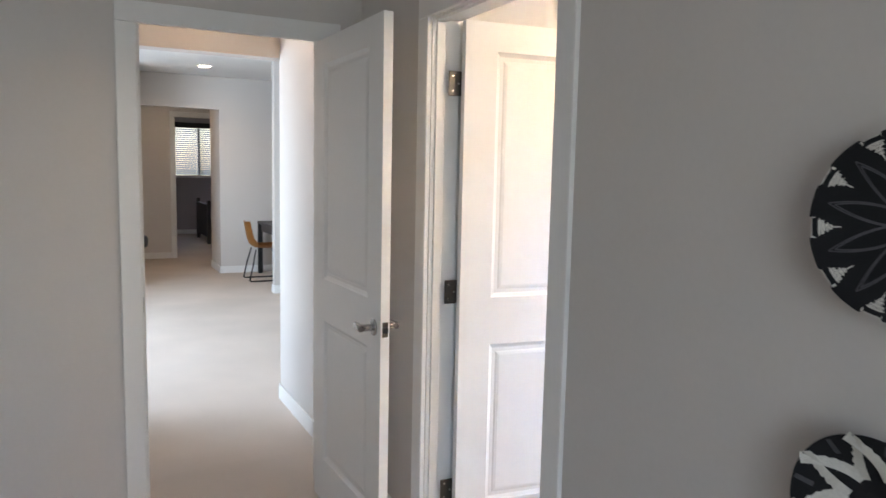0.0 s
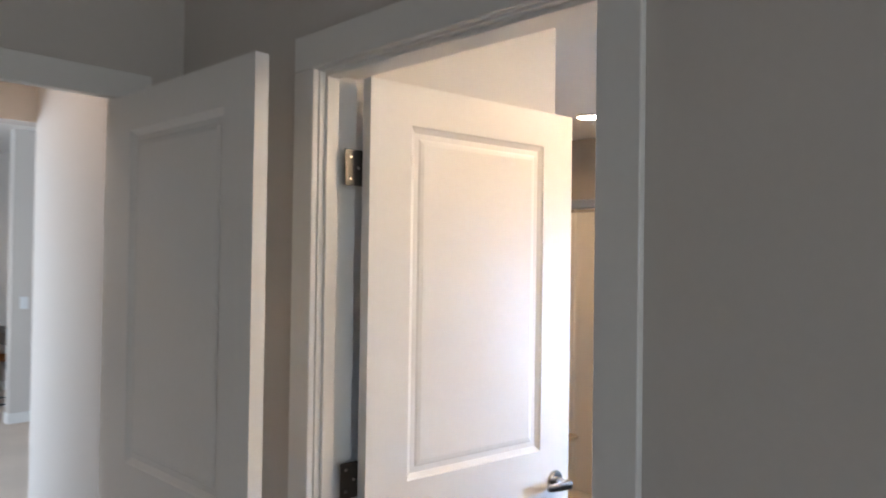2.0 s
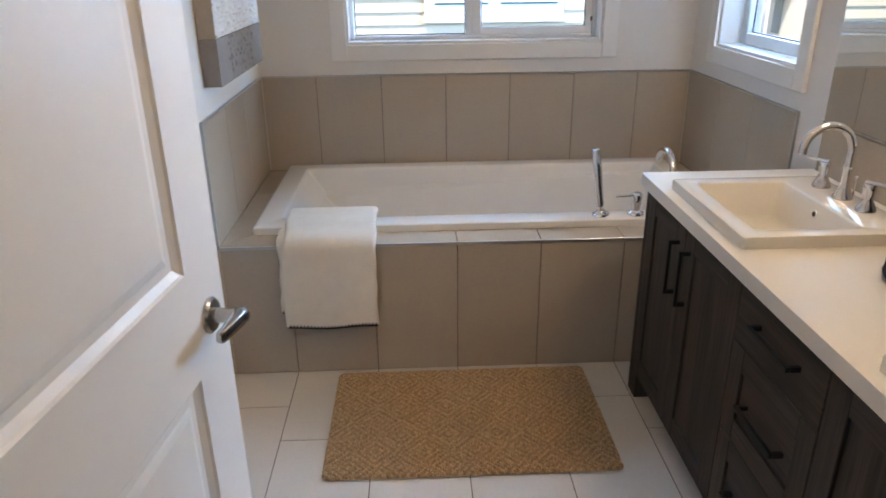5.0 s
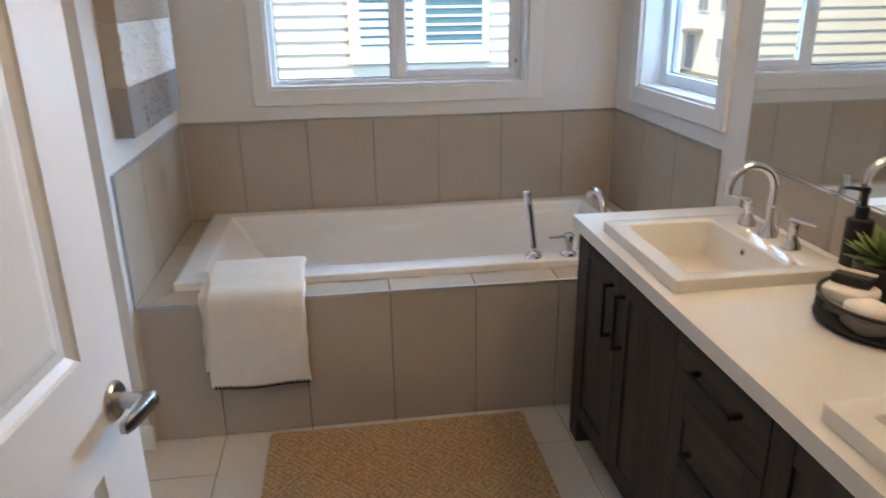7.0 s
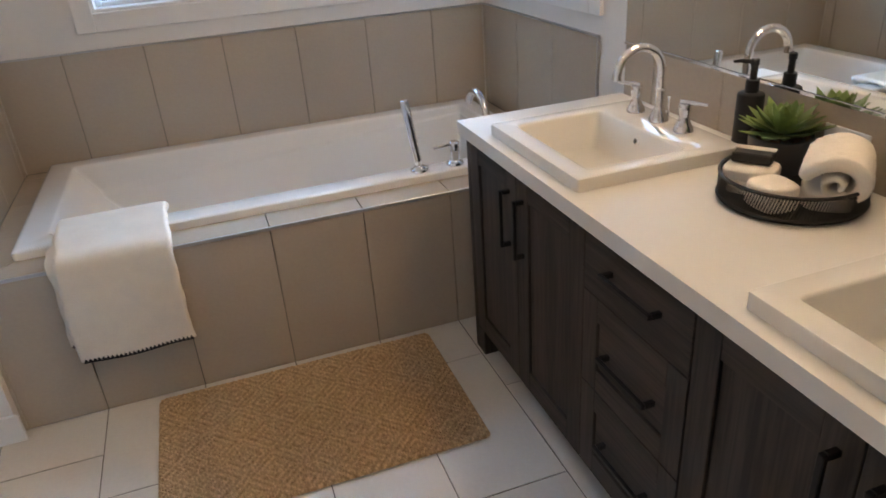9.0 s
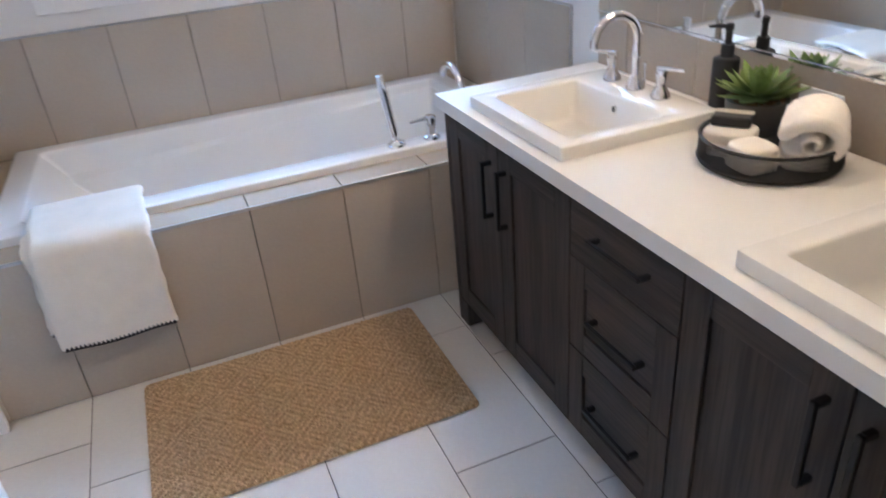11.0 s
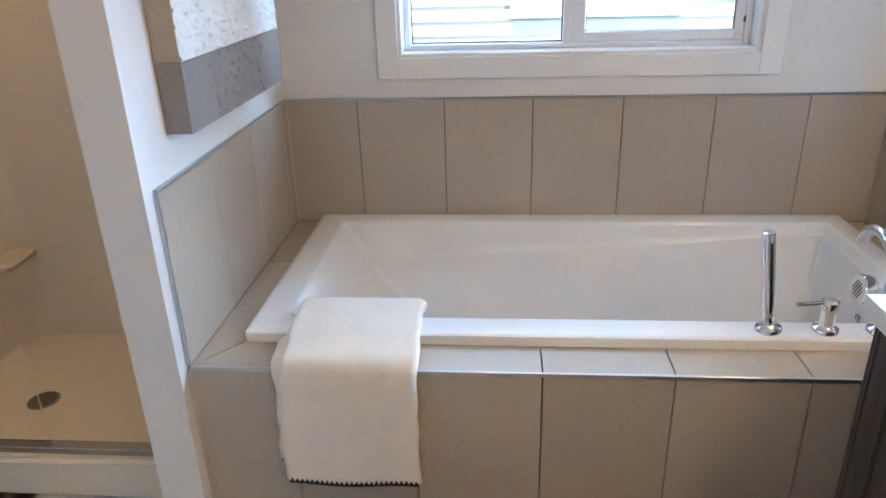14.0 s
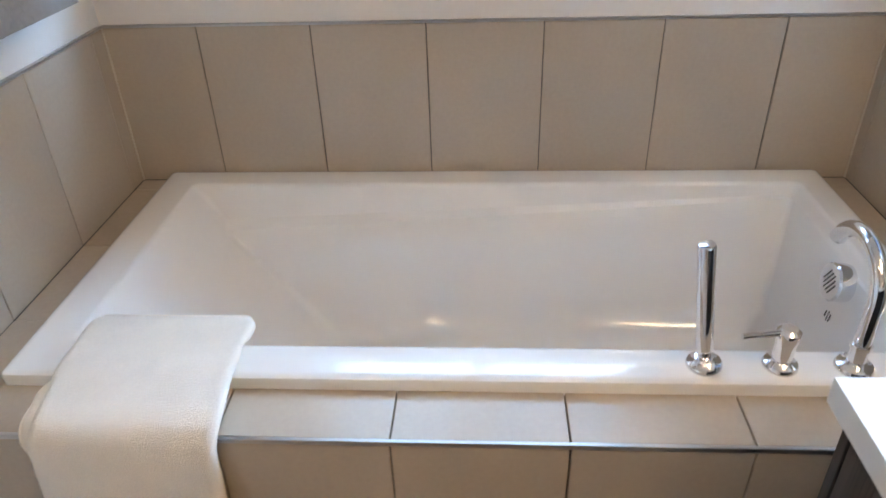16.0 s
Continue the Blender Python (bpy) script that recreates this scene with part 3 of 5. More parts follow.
def roman_shade(m, w, top, bottom):
    """A raised woven shade: a stack of soft folds hanging from a head rail."""
    t = thing("roman_shade", "taupe woven roman shade raised into soft folds", "window shade", m, "bathroom window shades")
    part("head_rail", box(0.016, w - 0.016, 0.012, 0.05, top - 0.03, top, 0.003), M_SHADE, t)
    n = 5
    hgt = (top - 0.03 - bottom) / n
    for k in range(n):
        zt = top - 0.03 - k * hgt
        b = bmesh.new()
        pr = [(0.022, zt + 0.01), (0.012 - 0.003 * (k % 2), zt - hgt * 0.5), (0.008 - 0.002 * (k % 3), zt - hgt * 0.95), (0.018, zt - hgt * 1.1), (0.030, zt - hgt * 0.9), (0.034, zt)]
        rows = []
        for i in range(13):
            x = 0.018 + (w - 0.036) * i / 12
            wob = 0.0025 * math.sin(i * 1.7 + k * 2.1)
            rows.append([b.verts.new((x, y + wob, z + wob)) for y, z in pr])
        for p, q in zip(rows, rows[1:]):
            for i in range(len(pr)):
                j = (i + 1) % len(pr)
                b.faces.new((p[i], p[j], q[j], q[i]))
        b.faces.new(rows[0])
        b.faces.new(rows[-1][::-1])
        part("fold", b, M_SHADE, t)
    return t


WIN_E = pose(0.008, -0.407, 1.114, 0, 0, -90)
WIN_S = pose(-0.255, -2.038, 1.114, 0, 0, 180)
window_unit("window_1", "white vinyl slider window with wide white casing", WIN_E, 1.189, 0.986)
window_unit("window_2", "white vinyl fixed window with wide white casing", WIN_S, 0.70, 0.986, False)
roman_shade(WIN_E, 1.189, 0.972, 0.82)
roman_shade(WIN_S, 0.70, 0.972, 0.40)

# ---- tub deck ----
DECK = box(-1.0, -0.80, -2.034, 0.004, 0.0, 0.50)
box(-0.08, 0.004, -2.034, 0.004, 0.0, 0.50, 0, DECK)
box(-0.80, -0.08, -0.19, 0.004, 0.0, 0.50, 0, DECK)
box(-0.80, -0.08, -2.034, -1.87, 0.0, 0.50, 0, DECK)
deck = tagged(part("tub_surround", DECK, M_GROUT), "tiled platform enclosing the bathtub", "tub surround", kind="structure")

tub = thing("bathtub", "white acrylic rectangular drop-in bathtub, glossy and empty", "bathtub", pose(0, 0, 0))


def corners(ne, nw, sw, se, r, n=5):
    """Rounded loop through four corners (x, y, z) of a nearly rectangular outline."""
    pts = []
    for (x, y, z), sx, sy, a in ((ne, -1, -1, 0), (nw, 1, -1, 90), (sw, 1, 1, 180), (se, -1, 1, 270)):
        for i in range(n + 1):
            t = radians(a + 90 * i / n)
            pts.append(Vector((x + sx * r + r * math.cos(t), y + sy * r + r * math.sin(t), z)))
    return pts


def sides(xn, xf, ys, yn, zn, zs_, taper, r):
    """Inner loop: near and far sides xn, xf (taper pulls their south ends back out), south and north ends."""
    return corners((xf, yn, zn), (xn, yn, zn), (xn - taper, ys, zs_), (xf + taper, ys, zs_), r)


b = loft([
    rect(-0.885, -0.003, -1.943, -0.096, 0.520, 0.012),
    rect(-0.886, -0.002, -1.944, -0.095, 0.544, 0.012),
    rect(-0.884, -0.004, -1.942, -0.097, 0.551, 0.012),
    rect(-0.878, -0.010, -1.936, -0.103, 0.555, 0.012),
    rect(-0.870, -0.018, -1.928, -0.111, 0.556, 0.012),
    rect(-0.800, -0.082, -1.872, -0.186, 0.556, 0.026),
    rect(-0.795, -0.087, -1.867, -0.191, 0.5545, 0.024),
    rect(-0.790, -0.092, -1.862, -0.196, 0.549, 0.022),
    sides(-0.788, -0.094, -1.860, -0.200, 0.542, 0.545, 0.0, 0.020),
    sides(-0.782, -0.102, -1.852, -0.262, 0.452, 0.524, 0.003, 0.014),
    sides(-0.780, -0.104, -1.851, -0.266, 0.446, 0.522, 0.003, 0.014),
    sides(-0.756, -0.132, -1.848, -0.276, 0.430, 0.518, 0.024, 0.014),
    sides(-0.754, -0.135, -1.847, -0.279, 0.424, 0.515, 0.024, 0.014),
    sides(-0.728, -0.168, -1.818, -0.478, 0.200, 0.200, 0.006, 0.022),
    sides(-0.724, -0.173, -1.814, -0.494, 0.182, 0.180, 0.005, 0.024),
    sides(-0.712, -0.186, -1.802, -0.520, 0.150, 0.148, 0.003, 0.030),
    sides(-0.690, -0.210, -1.782, -0.560, 0.128, 0.126, 0.0, 0.036),
    sides(-0.655, -0.245, -1.745, -0.620, 0.118, 0.115, 0.0, 0.040),
])
part("shell", b, M_TUB, tub, "", True)
# overflow plate and drain stopper
ov = lathe([(0.044, 0), (0.046, 0.012), (0.046, 0.034), (0.042, 0.039)], 36)
ov_m = Matrix.Translation((-0.472, -1.846, 0.488)) @ Matrix.Rotation(radians(-83), 4, 'X')
bmesh.ops.transform(ov, matrix=ov_m, verts=ov.verts)
ovo = part("overflow_cover", ov, M_CHROME, tub, "round chrome overflow cover with slots", True)
for k in range(5):
    s = box(-0.026 + abs(k - 2) * 0.004, 0.026 - abs(k - 2) * 0.004, -0.02 + k * 0.01 - 0.0015, -0.02 + k * 0.01 + 0.0015, 0.0385, 0.0398)
    bmesh.ops.transform(s, matrix=ov_m @ Matrix.Rotation(radians(60), 4, 'Z'), verts=s.verts)
    part("slot", s, M_BLACK, ovo)
label_m = Matrix.Translation((-0.470, -1.8295, 0.393)) @ Matrix.Rotation(radians(-83), 4, 'X')
for k, (w_, h_) in enumerate(((0.004, 0.020), (0.003, 0.026), (0.005, 0.016))):
    s = box(-0.012 + 0.010 * k, -0.012 + 0.010 * k + w_, -h_ / 2, h_ / 2, 0.001, 0.0018)
    bmesh.ops.transform(s, matrix=label_m, verts=s.verts)
    part("printed_mark", s, M_BLACK, tub, "small grey printed mark")

# ---- tub fittings ----
def flange(r, at):
    return lathe([(r, 0), (r, 0.004), (r * 0.92, 0.009), (r * 0.62, 0.014), (r * 0.5, 0.020)], 32, at=at)


ZR = 0.557
t = thing("hand_shower", "slim chrome hand shower standing on the tub rim", "hand shower", pose(-0.838, -1.420, ZR, -8, 0, 0))
part("flange", flange(0.033, (0, 0, 0)), M_CHROME, t, "", True)
part("holder", lathe([(0.013, 0.016), (0.013, 0.036), (0.0155, 0.040)], 24), M_CHROME, t, "", True)
part("wand", lathe([(0.0155, 0.040), (0.0155, 0.258), (0.014, 0.262), (0.011, 0.263)], 28), M_CHROME, t, "", True)

t = thing("tub_valve", "chrome tub valve with a slim lever handle", "tap", pose(-0.838, -1.556, ZR, 0, 0, 8))
part("flange", flange(0.032, (0, 0, 0)), M_CHROME, t, "", True)
part("body", lathe([(0.018, 0.012), (0.0185, 0.05), (0.022, 0.072), (0.021, 0.080), (0.014, 0.086)], 28), M_CHROME, t, "", True)
part("lever", tube([(0, -0.012, 0.076), (0, 0.02, 0.077), (0, 0.055, 0.076), (0, 0.085, 0.075)], [0.008, 0.007, 0.0055, 0.0055], 12), M_CHROME, t, "", True)

t = thing("tub_spout", "arched chrome tub spout on the tub rim", "tap", pose(-0.842, -1.685, ZR))
part("flange", flange(0.034, (0, 0, 0)), M_CHROME, t, "", True)
pts = [(0, 0, 0.01), (0, 0, 0.05), (0.002, 0, 0.115)] + [tuple(p) for p in arc((0.092, 0, 0.135), (1, 0, 0), (0, 0, 1), 0.090, 175, 25, 14)]
part("neck", tube(pts, [0.017, 0.015, 0.014] + [0.0135] * 8 + [0.014, 0.0145, 0.015, 0.0155, 0.016, 0.016, 0.016], 20), M_CHROME, t, "", True)
part("collar", lathe([(0.0185, 0.048), (0.0185, 0.056)], 24), M_CHROME, t, "", True)

# ---- vanity ----
VZ, VF = 0.817, -1.478
CX = -1.60

def shaker(parent, name, x0, x1, z0, z1, rail, across=False):
    """A shaker front at y=VF: four frame members round a sunk panel."""
    w = M_WOODH if across else M_WOOD
    f = part(name, box(x0 + rail, x1 - rail, VF - 0.014, VF - 0.008, z0 + rail, z1 - rail), w, parent)
    part("stile", box(x0, x0 + rail, VF - 0.018, VF, z0, z1, 0.0015), M_WOOD, f)
    part("stile", box(x1 - rail, x1, VF - 0.018, VF, z0, z1, 0.0015), M_WOOD, f)
    part("rail", box(x0 + rail, x1 - rail, VF - 0.018, VF - 0.0003, z0, z0 + rail, 0.0015), M_WOODH, f)
    part("rail", box(x0 + rail, x1 - rail, VF - 0.018, VF - 0.0003, z1 - rail, z1, 0.0015), M_WOODH, f)
    return f


def pull(parent, x0, z0, x1, z1):
    """Flat black bar pull on two posts."""
    if abs(x1 - x0) < 1e-6:
        b = box(x0 - 0.006, x0 + 0.006, VF + 0.022, VF + 0.032, z0, z1, 0.0015)
        for z in (z0 + 0.006, z1 - 0.006):
            box(x0 - 0.006, x0 + 0.006, VF - 0.001, VF + 0.022, z - 0.006, z + 0.006, 0.001, b)
    else:
        b = box(x0, x1, VF + 0.022, VF + 0.032, z0 - 0.006, z0 + 0.006, 0.0015)
        for x in (x0 + 0.006, x1 - 0.006):
            box(x - 0.006, x + 0.006, VF - 0.001, VF + 0.022, z0 - 0.006, z0 + 0.006, 0.001, b)
    part("handle", b, M_PULL, parent, "matt black bar handle")


def carcass(t, x0, x1):
    b = box(x0, x1, -2.034, VF - 0.0185, 0.094, 0.70)
    part("body", b, M_WOOD, t)
    part("toe_kick", box(x0 + 0.002, x1 - 0.002, -2.034, VF - 0.07, 0.0, 0.094), M_WOOD, t)


sinkL = thing("vanity_cabinet", "dark-stained oak vanity cabinet with two shaker doors", "cabinet", group="vanity units")
carcass(sinkL, -1.896, -1.196)
part("end_panel", box(-1.195, -1.176, -2.034, VF, 0.0, 0.776, 0.001), M_WOOD, sinkL)
part("foot", box(-1.250, -1.196, -1.56, VF - 0.001, 0.0, 0.093, 0.001), M_WOOD, sinkL)
d = shaker(sinkL, "door", -1.5325, -1.199, 0.096, 0.772, 0.068)
pull(d, -1.488, 0.535, -1.488, 0.707)
d = shaker(sinkL, "door", -1.8945, -1.5355, 0.096, 0.772, 0.068)
pull(d, -1.576, 0.535, -1.576, 0.707)
dr = thing("drawer_cabinet", "dark-stained oak drawer unit with three drawers", "cabinet", group="vanity units")
carcass(dr, -2.280, -1.8965)
x0, x1 = -2.2785, -1.898
f = part("drawer", box(x0, x1, VF - 0.018, VF, 0.614, 0.772, 0.0015), M_WOODH, dr)
pull(f, -2.188, 0.700, -2.004, 0.700)
f = shaker(dr, "drawer", x0, x1, 0.358, 0.611, 0.062, True)
pull(f, -2.190, 0.488, -2.006, 0.488)
f = shaker(dr, "drawer", x0, x1, 0.096, 0.355, 0.062, True)
pull(f, -2.192, 0.232, -2.008, 0.232)
sinkR = thing("vanity_cabinet", "dark-stained oak vanity cabinet with two shaker doors", "cabinet", group="vanity units")
carcass(sinkR, -3.04, -2.2805)
d = shaker(sinkR, "door", -2.632, -2.282, 0.096, 0.772, 0.068)
pull(d, -2.596, 0.545, -2.596, 0.716)
d = shaker(sinkR, "door", -2.978, -2.635, 0.096, 0.772, 0.068)
pull(d, -2.673, 0.545, -2.673, 0.716)
# worktop with two basin cut-outs left under the basins' rims
S1 = (-1.834, -1.338)
S2 = (-2.872, -2.372)
top = pierced('z', 0.777, VZ, -3.048, -1.158, -2.034, -1.457, [(S2[0] + 0.03, S2[1] - 0.03, -1.90, -1.52), (S1[0] + 0.03, S1[1] - 0.03, -1.90, -1.52)])
tagged(part("worktop", top, M_COUNTER), "white quartz worktop with squared edge on the vanity", "worktop")


def basin(x0, x1, label):
    t = thing("sink", label, "sink", group="basins")
    y0, y1 = -1.948, -1.493
    z = 0.849
    b = loft([
        rect(x0, x1, y0, y1, VZ + 0.0005, 0.008), rect(x0, x1, y0, y1, z - 0.005, 0.008), rect(x0 + 0.0015, x1 - 0.0015, y0 + 0.0015, y1 - 0.0015, z - 0.001, 0.008),
        rect(x0 + 0.005, x1 - 0.005, y0 + 0.005, y1 - 0.005, z, 0.008),
        rect(x0 + 0.046, x1 - 0.046, y0 + 0.127, y1 - 0.050, z, 0.014), rect(x0 + 0.050, x1 - 0.050, y0 + 0.131, y1 - 0.054, z - 0.002, 0.014),
        rect(x0 + 0.053, x1 - 0.053, y0 + 0.134, y1 - 0.057, z - 0.007, 0.014),
        rect(x0 + 0.080, x1 - 0.066, y0 + 0.150, y1 - 0.072, z - 0.100, 0.022), rect(x0 + 0.088, x1 - 0.074, y0 + 0.157, y1 - 0.080, z - 0.112, 0.024),
        rect(x0 + 0.110, x1 - 0.095, y0 + 0.175, y1 - 0.100, z - 0.122, 0.026), rect(x0 + 0.160, x1 - 0.150, y0 + 0.205, y1 - 0.140, z - 0.128, 0.026)])
    part("bowl", b, M_PORC, t, "", True)
    o = lathe([(0.012, 0), (0.012, 0.002), (0.009, 0.003)], 20)
    xm = (x0 + x1) / 2
    bmesh.ops.transform(o, matrix=Matrix.Translation((xm, y0 + 0.1385, z - 0.036)) @ Matrix.Rotation(radians(-82), 4, 'X'), verts=o.verts)
    part("overflow_ring", o, M_CHROME, t, "", True)
    o = lathe([(0.007, 0), (0.007, 0.0035)], 16)
    bmesh.ops.transform(o, matrix=Matrix.Translation((xm, y0 + 0.1385, z - 0.036)) @ Matrix.Rotation(radians(-82), 4, 'X'), verts=o.verts)
    part("overflow_hole", o, M_BLACK, t)
    part("drain", lathe([(0.022, 0), (0.022, 0.003), (0.014, 0.004), (0.012, 0.009)], 24, at=(xm, (y0 + y1) / 2 + 0.02, z - 0.1278)), M_CHROME, t, "", True)
    return t


def faucet(xm):
    z, y = 0.849, -1.893
    t = thing("faucet", "chrome gooseneck faucet with two lever handles on sink", "tap", pose(xm, y, z), "basin taps")
    part("spout_base", lathe([(0.027, 0), (0.027, 0.005), (0.022, 0.016), (0.014, 0.036), (0.012, 0.042)], 28), M_CHROME, t, "", True)
    pts = [(0, 0, 0.03), (0, 0, 0.09)] + [tuple(p) for p in arc((0, 0.068, 0.136), (0, 1, 0), (0, 0, 1), 0.068, 180, -6, 18)]
    part("neck", tube(pts, 0.0115, 16), M_CHROME, t, "", True)
    part("drain_rod", tube([(0, -0.03, 0.0), (0, -0.03, 0.055), (0, -0.03, 0.065)], [0.003, 0.003, 0.006], 10), M_CHROME, t, "", True)
    part("neck_ring", lathe([(0.0135, 0.086), (0.0145, 0.089), (0.0135, 0.092)], 24), M_CHROME, t, "", True)
    for s, dx, dy in ((-1, -0.052, -0.028), (1, 0.054, 0.025)):
        hb = lathe([(0.026, 0), (0.026, 0.004), (0.0245, 0.010), (0.019, 0.020), (0.0145, 0.030), (0.0135, 0.040), (0.0160, 0.058), (0.0165, 0.070), (0.0145, 0.074)], 24, at=(s * 0.108, 0, 0))
        h = part("handle_base", hb, M_CHROME, t, "", True)
        part("lever", tube([(s * 0.108 - dx * 0.2, -dy * 0.2, 0.076), (s * 0.108 + dx * 0.3, dy * 0.3, 0.077), (s * 0.108 + dx * 0.7, dy * 0.7, 0.077), (s * 0.108 + dx, dy, 0.076)], [0.0070, 0.0058, 0.0048, 0.0042], 12), M_CHROME, h, "", True)
    return t


basin(*S1, "white rectangular drop-in basin beside the bathtub")
basin(*S2, "white rectangular drop-in basin beside the door")
faucet(-1.560)
faucet(-2.61)
mir = part("wall_mirror", box(-2.95, -1.172, -2.0375, -2.031, 0.985, 2.0, 0.001), M_MIRROR)
tagged(mir, "wide frameless wall mirror above the vanity", "mirror")
part("edge_channel", box(-2.95, -1.172, -2.0375, -2.0275, 0.976, 0.9845, 0.001), M_CHROME, mir, "slim polished metal channel")
# ---- neighbouring house seen through the windows ----
EAVE, CORNER = 2.90, -2.95
nb = thing("house", "cream lap-sided neighbouring house with white trimmed window", "house", pose(3.0, 0, 0))
part("wall", box(0.0, 0.2, CORNER, 9, -3.2, EAVE + 0.1), M_SIDING, nb)
part("wall", box(0.2, 9.0, CORNER, CORNER + 0.2, -3.2, EAVE + 0.1), M_SIDING, nb)
lap = bmesh.new()
LAP = 0.1045
vs = [lap.verts.new(c) for c in ((-0.022, CORNER, 0), (-0.004, CORNER, LAP), (0.0, CORNER, LAP), (0.0, CORNER, 0), (-0.022, 9, 0), (-0.004, 9, LAP), (0.0, 9, LAP), (0.0, 9, 0))]
for f in ((0, 1, 2, 3), (7, 6, 5, 4), (0, 4, 5, 1), (1, 5, 6, 2), (3, 7, 4, 0), (2, 6, 7, 3)):
    lap.faces.new([vs[i] for i in f])
first = part("siding_board", lap, M_SIDING, nb)
first.location.z = 0.957 - 39 * LAP
for k in range(1, 57):
    o = new("siding_board", first.data)
    o.parent = nb
    o.location.z = 0.957 + (k - 39) * LAP
part("corner_board", box(-0.035, 0.08, CORNER - 0.02, CORNER + 0.08, -3.2, EAVE, 0.004), M_PVC, nb)
nw = part("window", box(-0.05, 0.0, -2.014, -0.817, 1.012, 2.45, 0.004), M_PVC, nb, "white vinyl slider window with blinds behind")
M_NGLASS = mat("dark_pane", (0.10, 0.20, 0.22), 0.05, 0.0, vary=0.1)
for ya, yb, th in ((-1.365, -0.908, 0.046), (-1.958, -1.468, 0.017)):
    pn = part("pane", box(-0.056, -0.051, ya, yb, 1.12, 2.35), M_NGLASS, nw)
    for k in range(17):
        part("blind_slat", box(-0.066, -0.060, ya, yb, 1.135 + 0.071 * k, 1.135 + th + 0.071 * k), M_PVC, pn)
part("window_ledge", box(-0.075, -0.03, -2.03, -0.80, 0.973, 1.010, 0.004), M_PVC, nw)
M_ROOF = mat("shingle", (0.09, 0.085, 0.08), 0.9, vary=0.3, scale=5)
b = bmesh.new()
for y in (CORNER - 0.45, 9.45):
    for x, z in ((-0.45, EAVE + 0.10), (4.4, EAVE + 2.1), (9.45, EAVE + 0.10)):
        b.verts.new((x, y, z))
b.verts.ensure_lookup_table()
for f in ((0, 1, 4, 3), (1, 2, 5, 4), (0, 2, 1), (3, 4, 5), (0, 3, 5, 2)):
    b.faces.new([b.verts[i] for i in f])
part("roof", b, M_ROOF, nb)
part("soffit", box(-0.44, 0.0, CORNER - 0.44, 9.44, EAVE + 0.06, EAVE + 0.098), M_PVC, nb)
part("fascia", box(-0.47, -0.44, CORNER - 0.45, 9.45, EAVE, EAVE + 0.13, 0.003), M_PVC, nb)
M_GRASS = mat("ground", (0.16, 0.17, 0.10), 0.95, vary=0.3, scale=0.4, fine=20)
slab("ground", -1500, 1500, -1500, 1500, -3.5, -3.2, M_GRASS, "grass and gravel ground outside the house", "ground")
M_ASPHALT = mat("asphalt", (0.06, 0.06, 0.062), 0.9, vary=0.2, scale=2)
M_KERB = mat("concrete", (0.46, 0.45, 0.42), 0.85, vary=0.12, scale=2)
slab("road", -80, 90, -19.5, -11.5, -3.195, -3.15, M_ASPHALT, "grey asphalt street between the houses", "road")
for y0 in (-11.5, -21.0):
    slab("pavement", -80, 90, y0, y0 + 1.5, -3.197, -3.05, M_KERB, "pale concrete pavement along the street", "pavement")
# siding and glass lightened to imitate glare over the street
M_PALE = mat("pale_siding", (0.82, 0.82, 0.80), 0.7, vary=0.05)
M_DARKW = mat("far_glass", (0.30, 0.36, 0.42), 0.1)


# roof shingle lightened for the same glare
M_ROOF_PALE = mat("washed_out_shingle", (0.26, 0.25, 0.24), 0.9, vary=0.2, scale=5)


def street_house(x, y, label):
    """Two-storey house with a ridge roof, gabled porch and eight windows to the street."""
    t = thing("house", label, "house", pose(x, y, -3.2), "houses across the street")
    part("wall", box(-6, 6, -8, 0, 0, 5.6), M_PALE, t)
    b = bmesh.new()
    vv = [b.verts.new(c) for c in ((-6.4, 0.4, 5.6), (6.4, 0.4, 5.6), (6.4, -8.4, 5.6), (-6.4, -8.4, 5.6), (-6.4, -4, 7.8), (6.4, -4, 7.8))]
    for f in ((0, 1, 5, 4), (2, 3, 4, 5), (0, 4, 3), (1, 2, 5), (0, 3, 2, 1)):
        b.faces.new([vv[i] for i in f])
    part("roof", b, M_ROOF_PALE, t)
    part("garage_door", box(1.2, 5.2, 0.0, 0.05, 0.05, 2.3, 0.01), M_PVC, t)
    part("front_door", box(-0.6, 0.4, 0.0, 0.06, 0.2, 2.3, 0.01), M_DARKW, t)
    part("porch_roof", box(-1.6, 1.0, 0.0, 1.5, 2.5, 2.7, 0.02), M_ROOF_PALE, t)
    for px in (-1.4, 0.8):
        part("porch_post", box(px - 0.08, px + 0.08, 1.25, 1.41, 0.0, 2.5, 0.01), M_PVC, t)
    for wx, wz in ((-4.2, 1.0), (-4.2, 3.7), (-1.4, 3.7), (1.6, 3.7), (4.3, 3.7)):
        w_ = part("window", box(wx - 0.7, wx + 0.7, 0.0, 0.06, wz, wz + 1.3, 0.01), M_PVC, t)
        part("pane", box(wx - 0.6, wx - 0.03, 0.061, 0.065, wz + 0.1, wz + 1.2), M_DARKW, w_)
        part("pane", box(wx + 0.03, wx + 0.6, 0.061, 0.065, wz + 0.1, wz + 1.2), M_DARKW, w_)
    return t


for hx in (12, 27, 42, 57):
    street_house(hx, -23.5, "pale two-storey house across the street")
M_CAR = mat("red_paint", (0.35, 0.03, 0.035), 0.25, vary=0.03, coat=0.6)
M_RUBBER = mat("tyre", (0.02, 0.02, 0.02), 0.9)


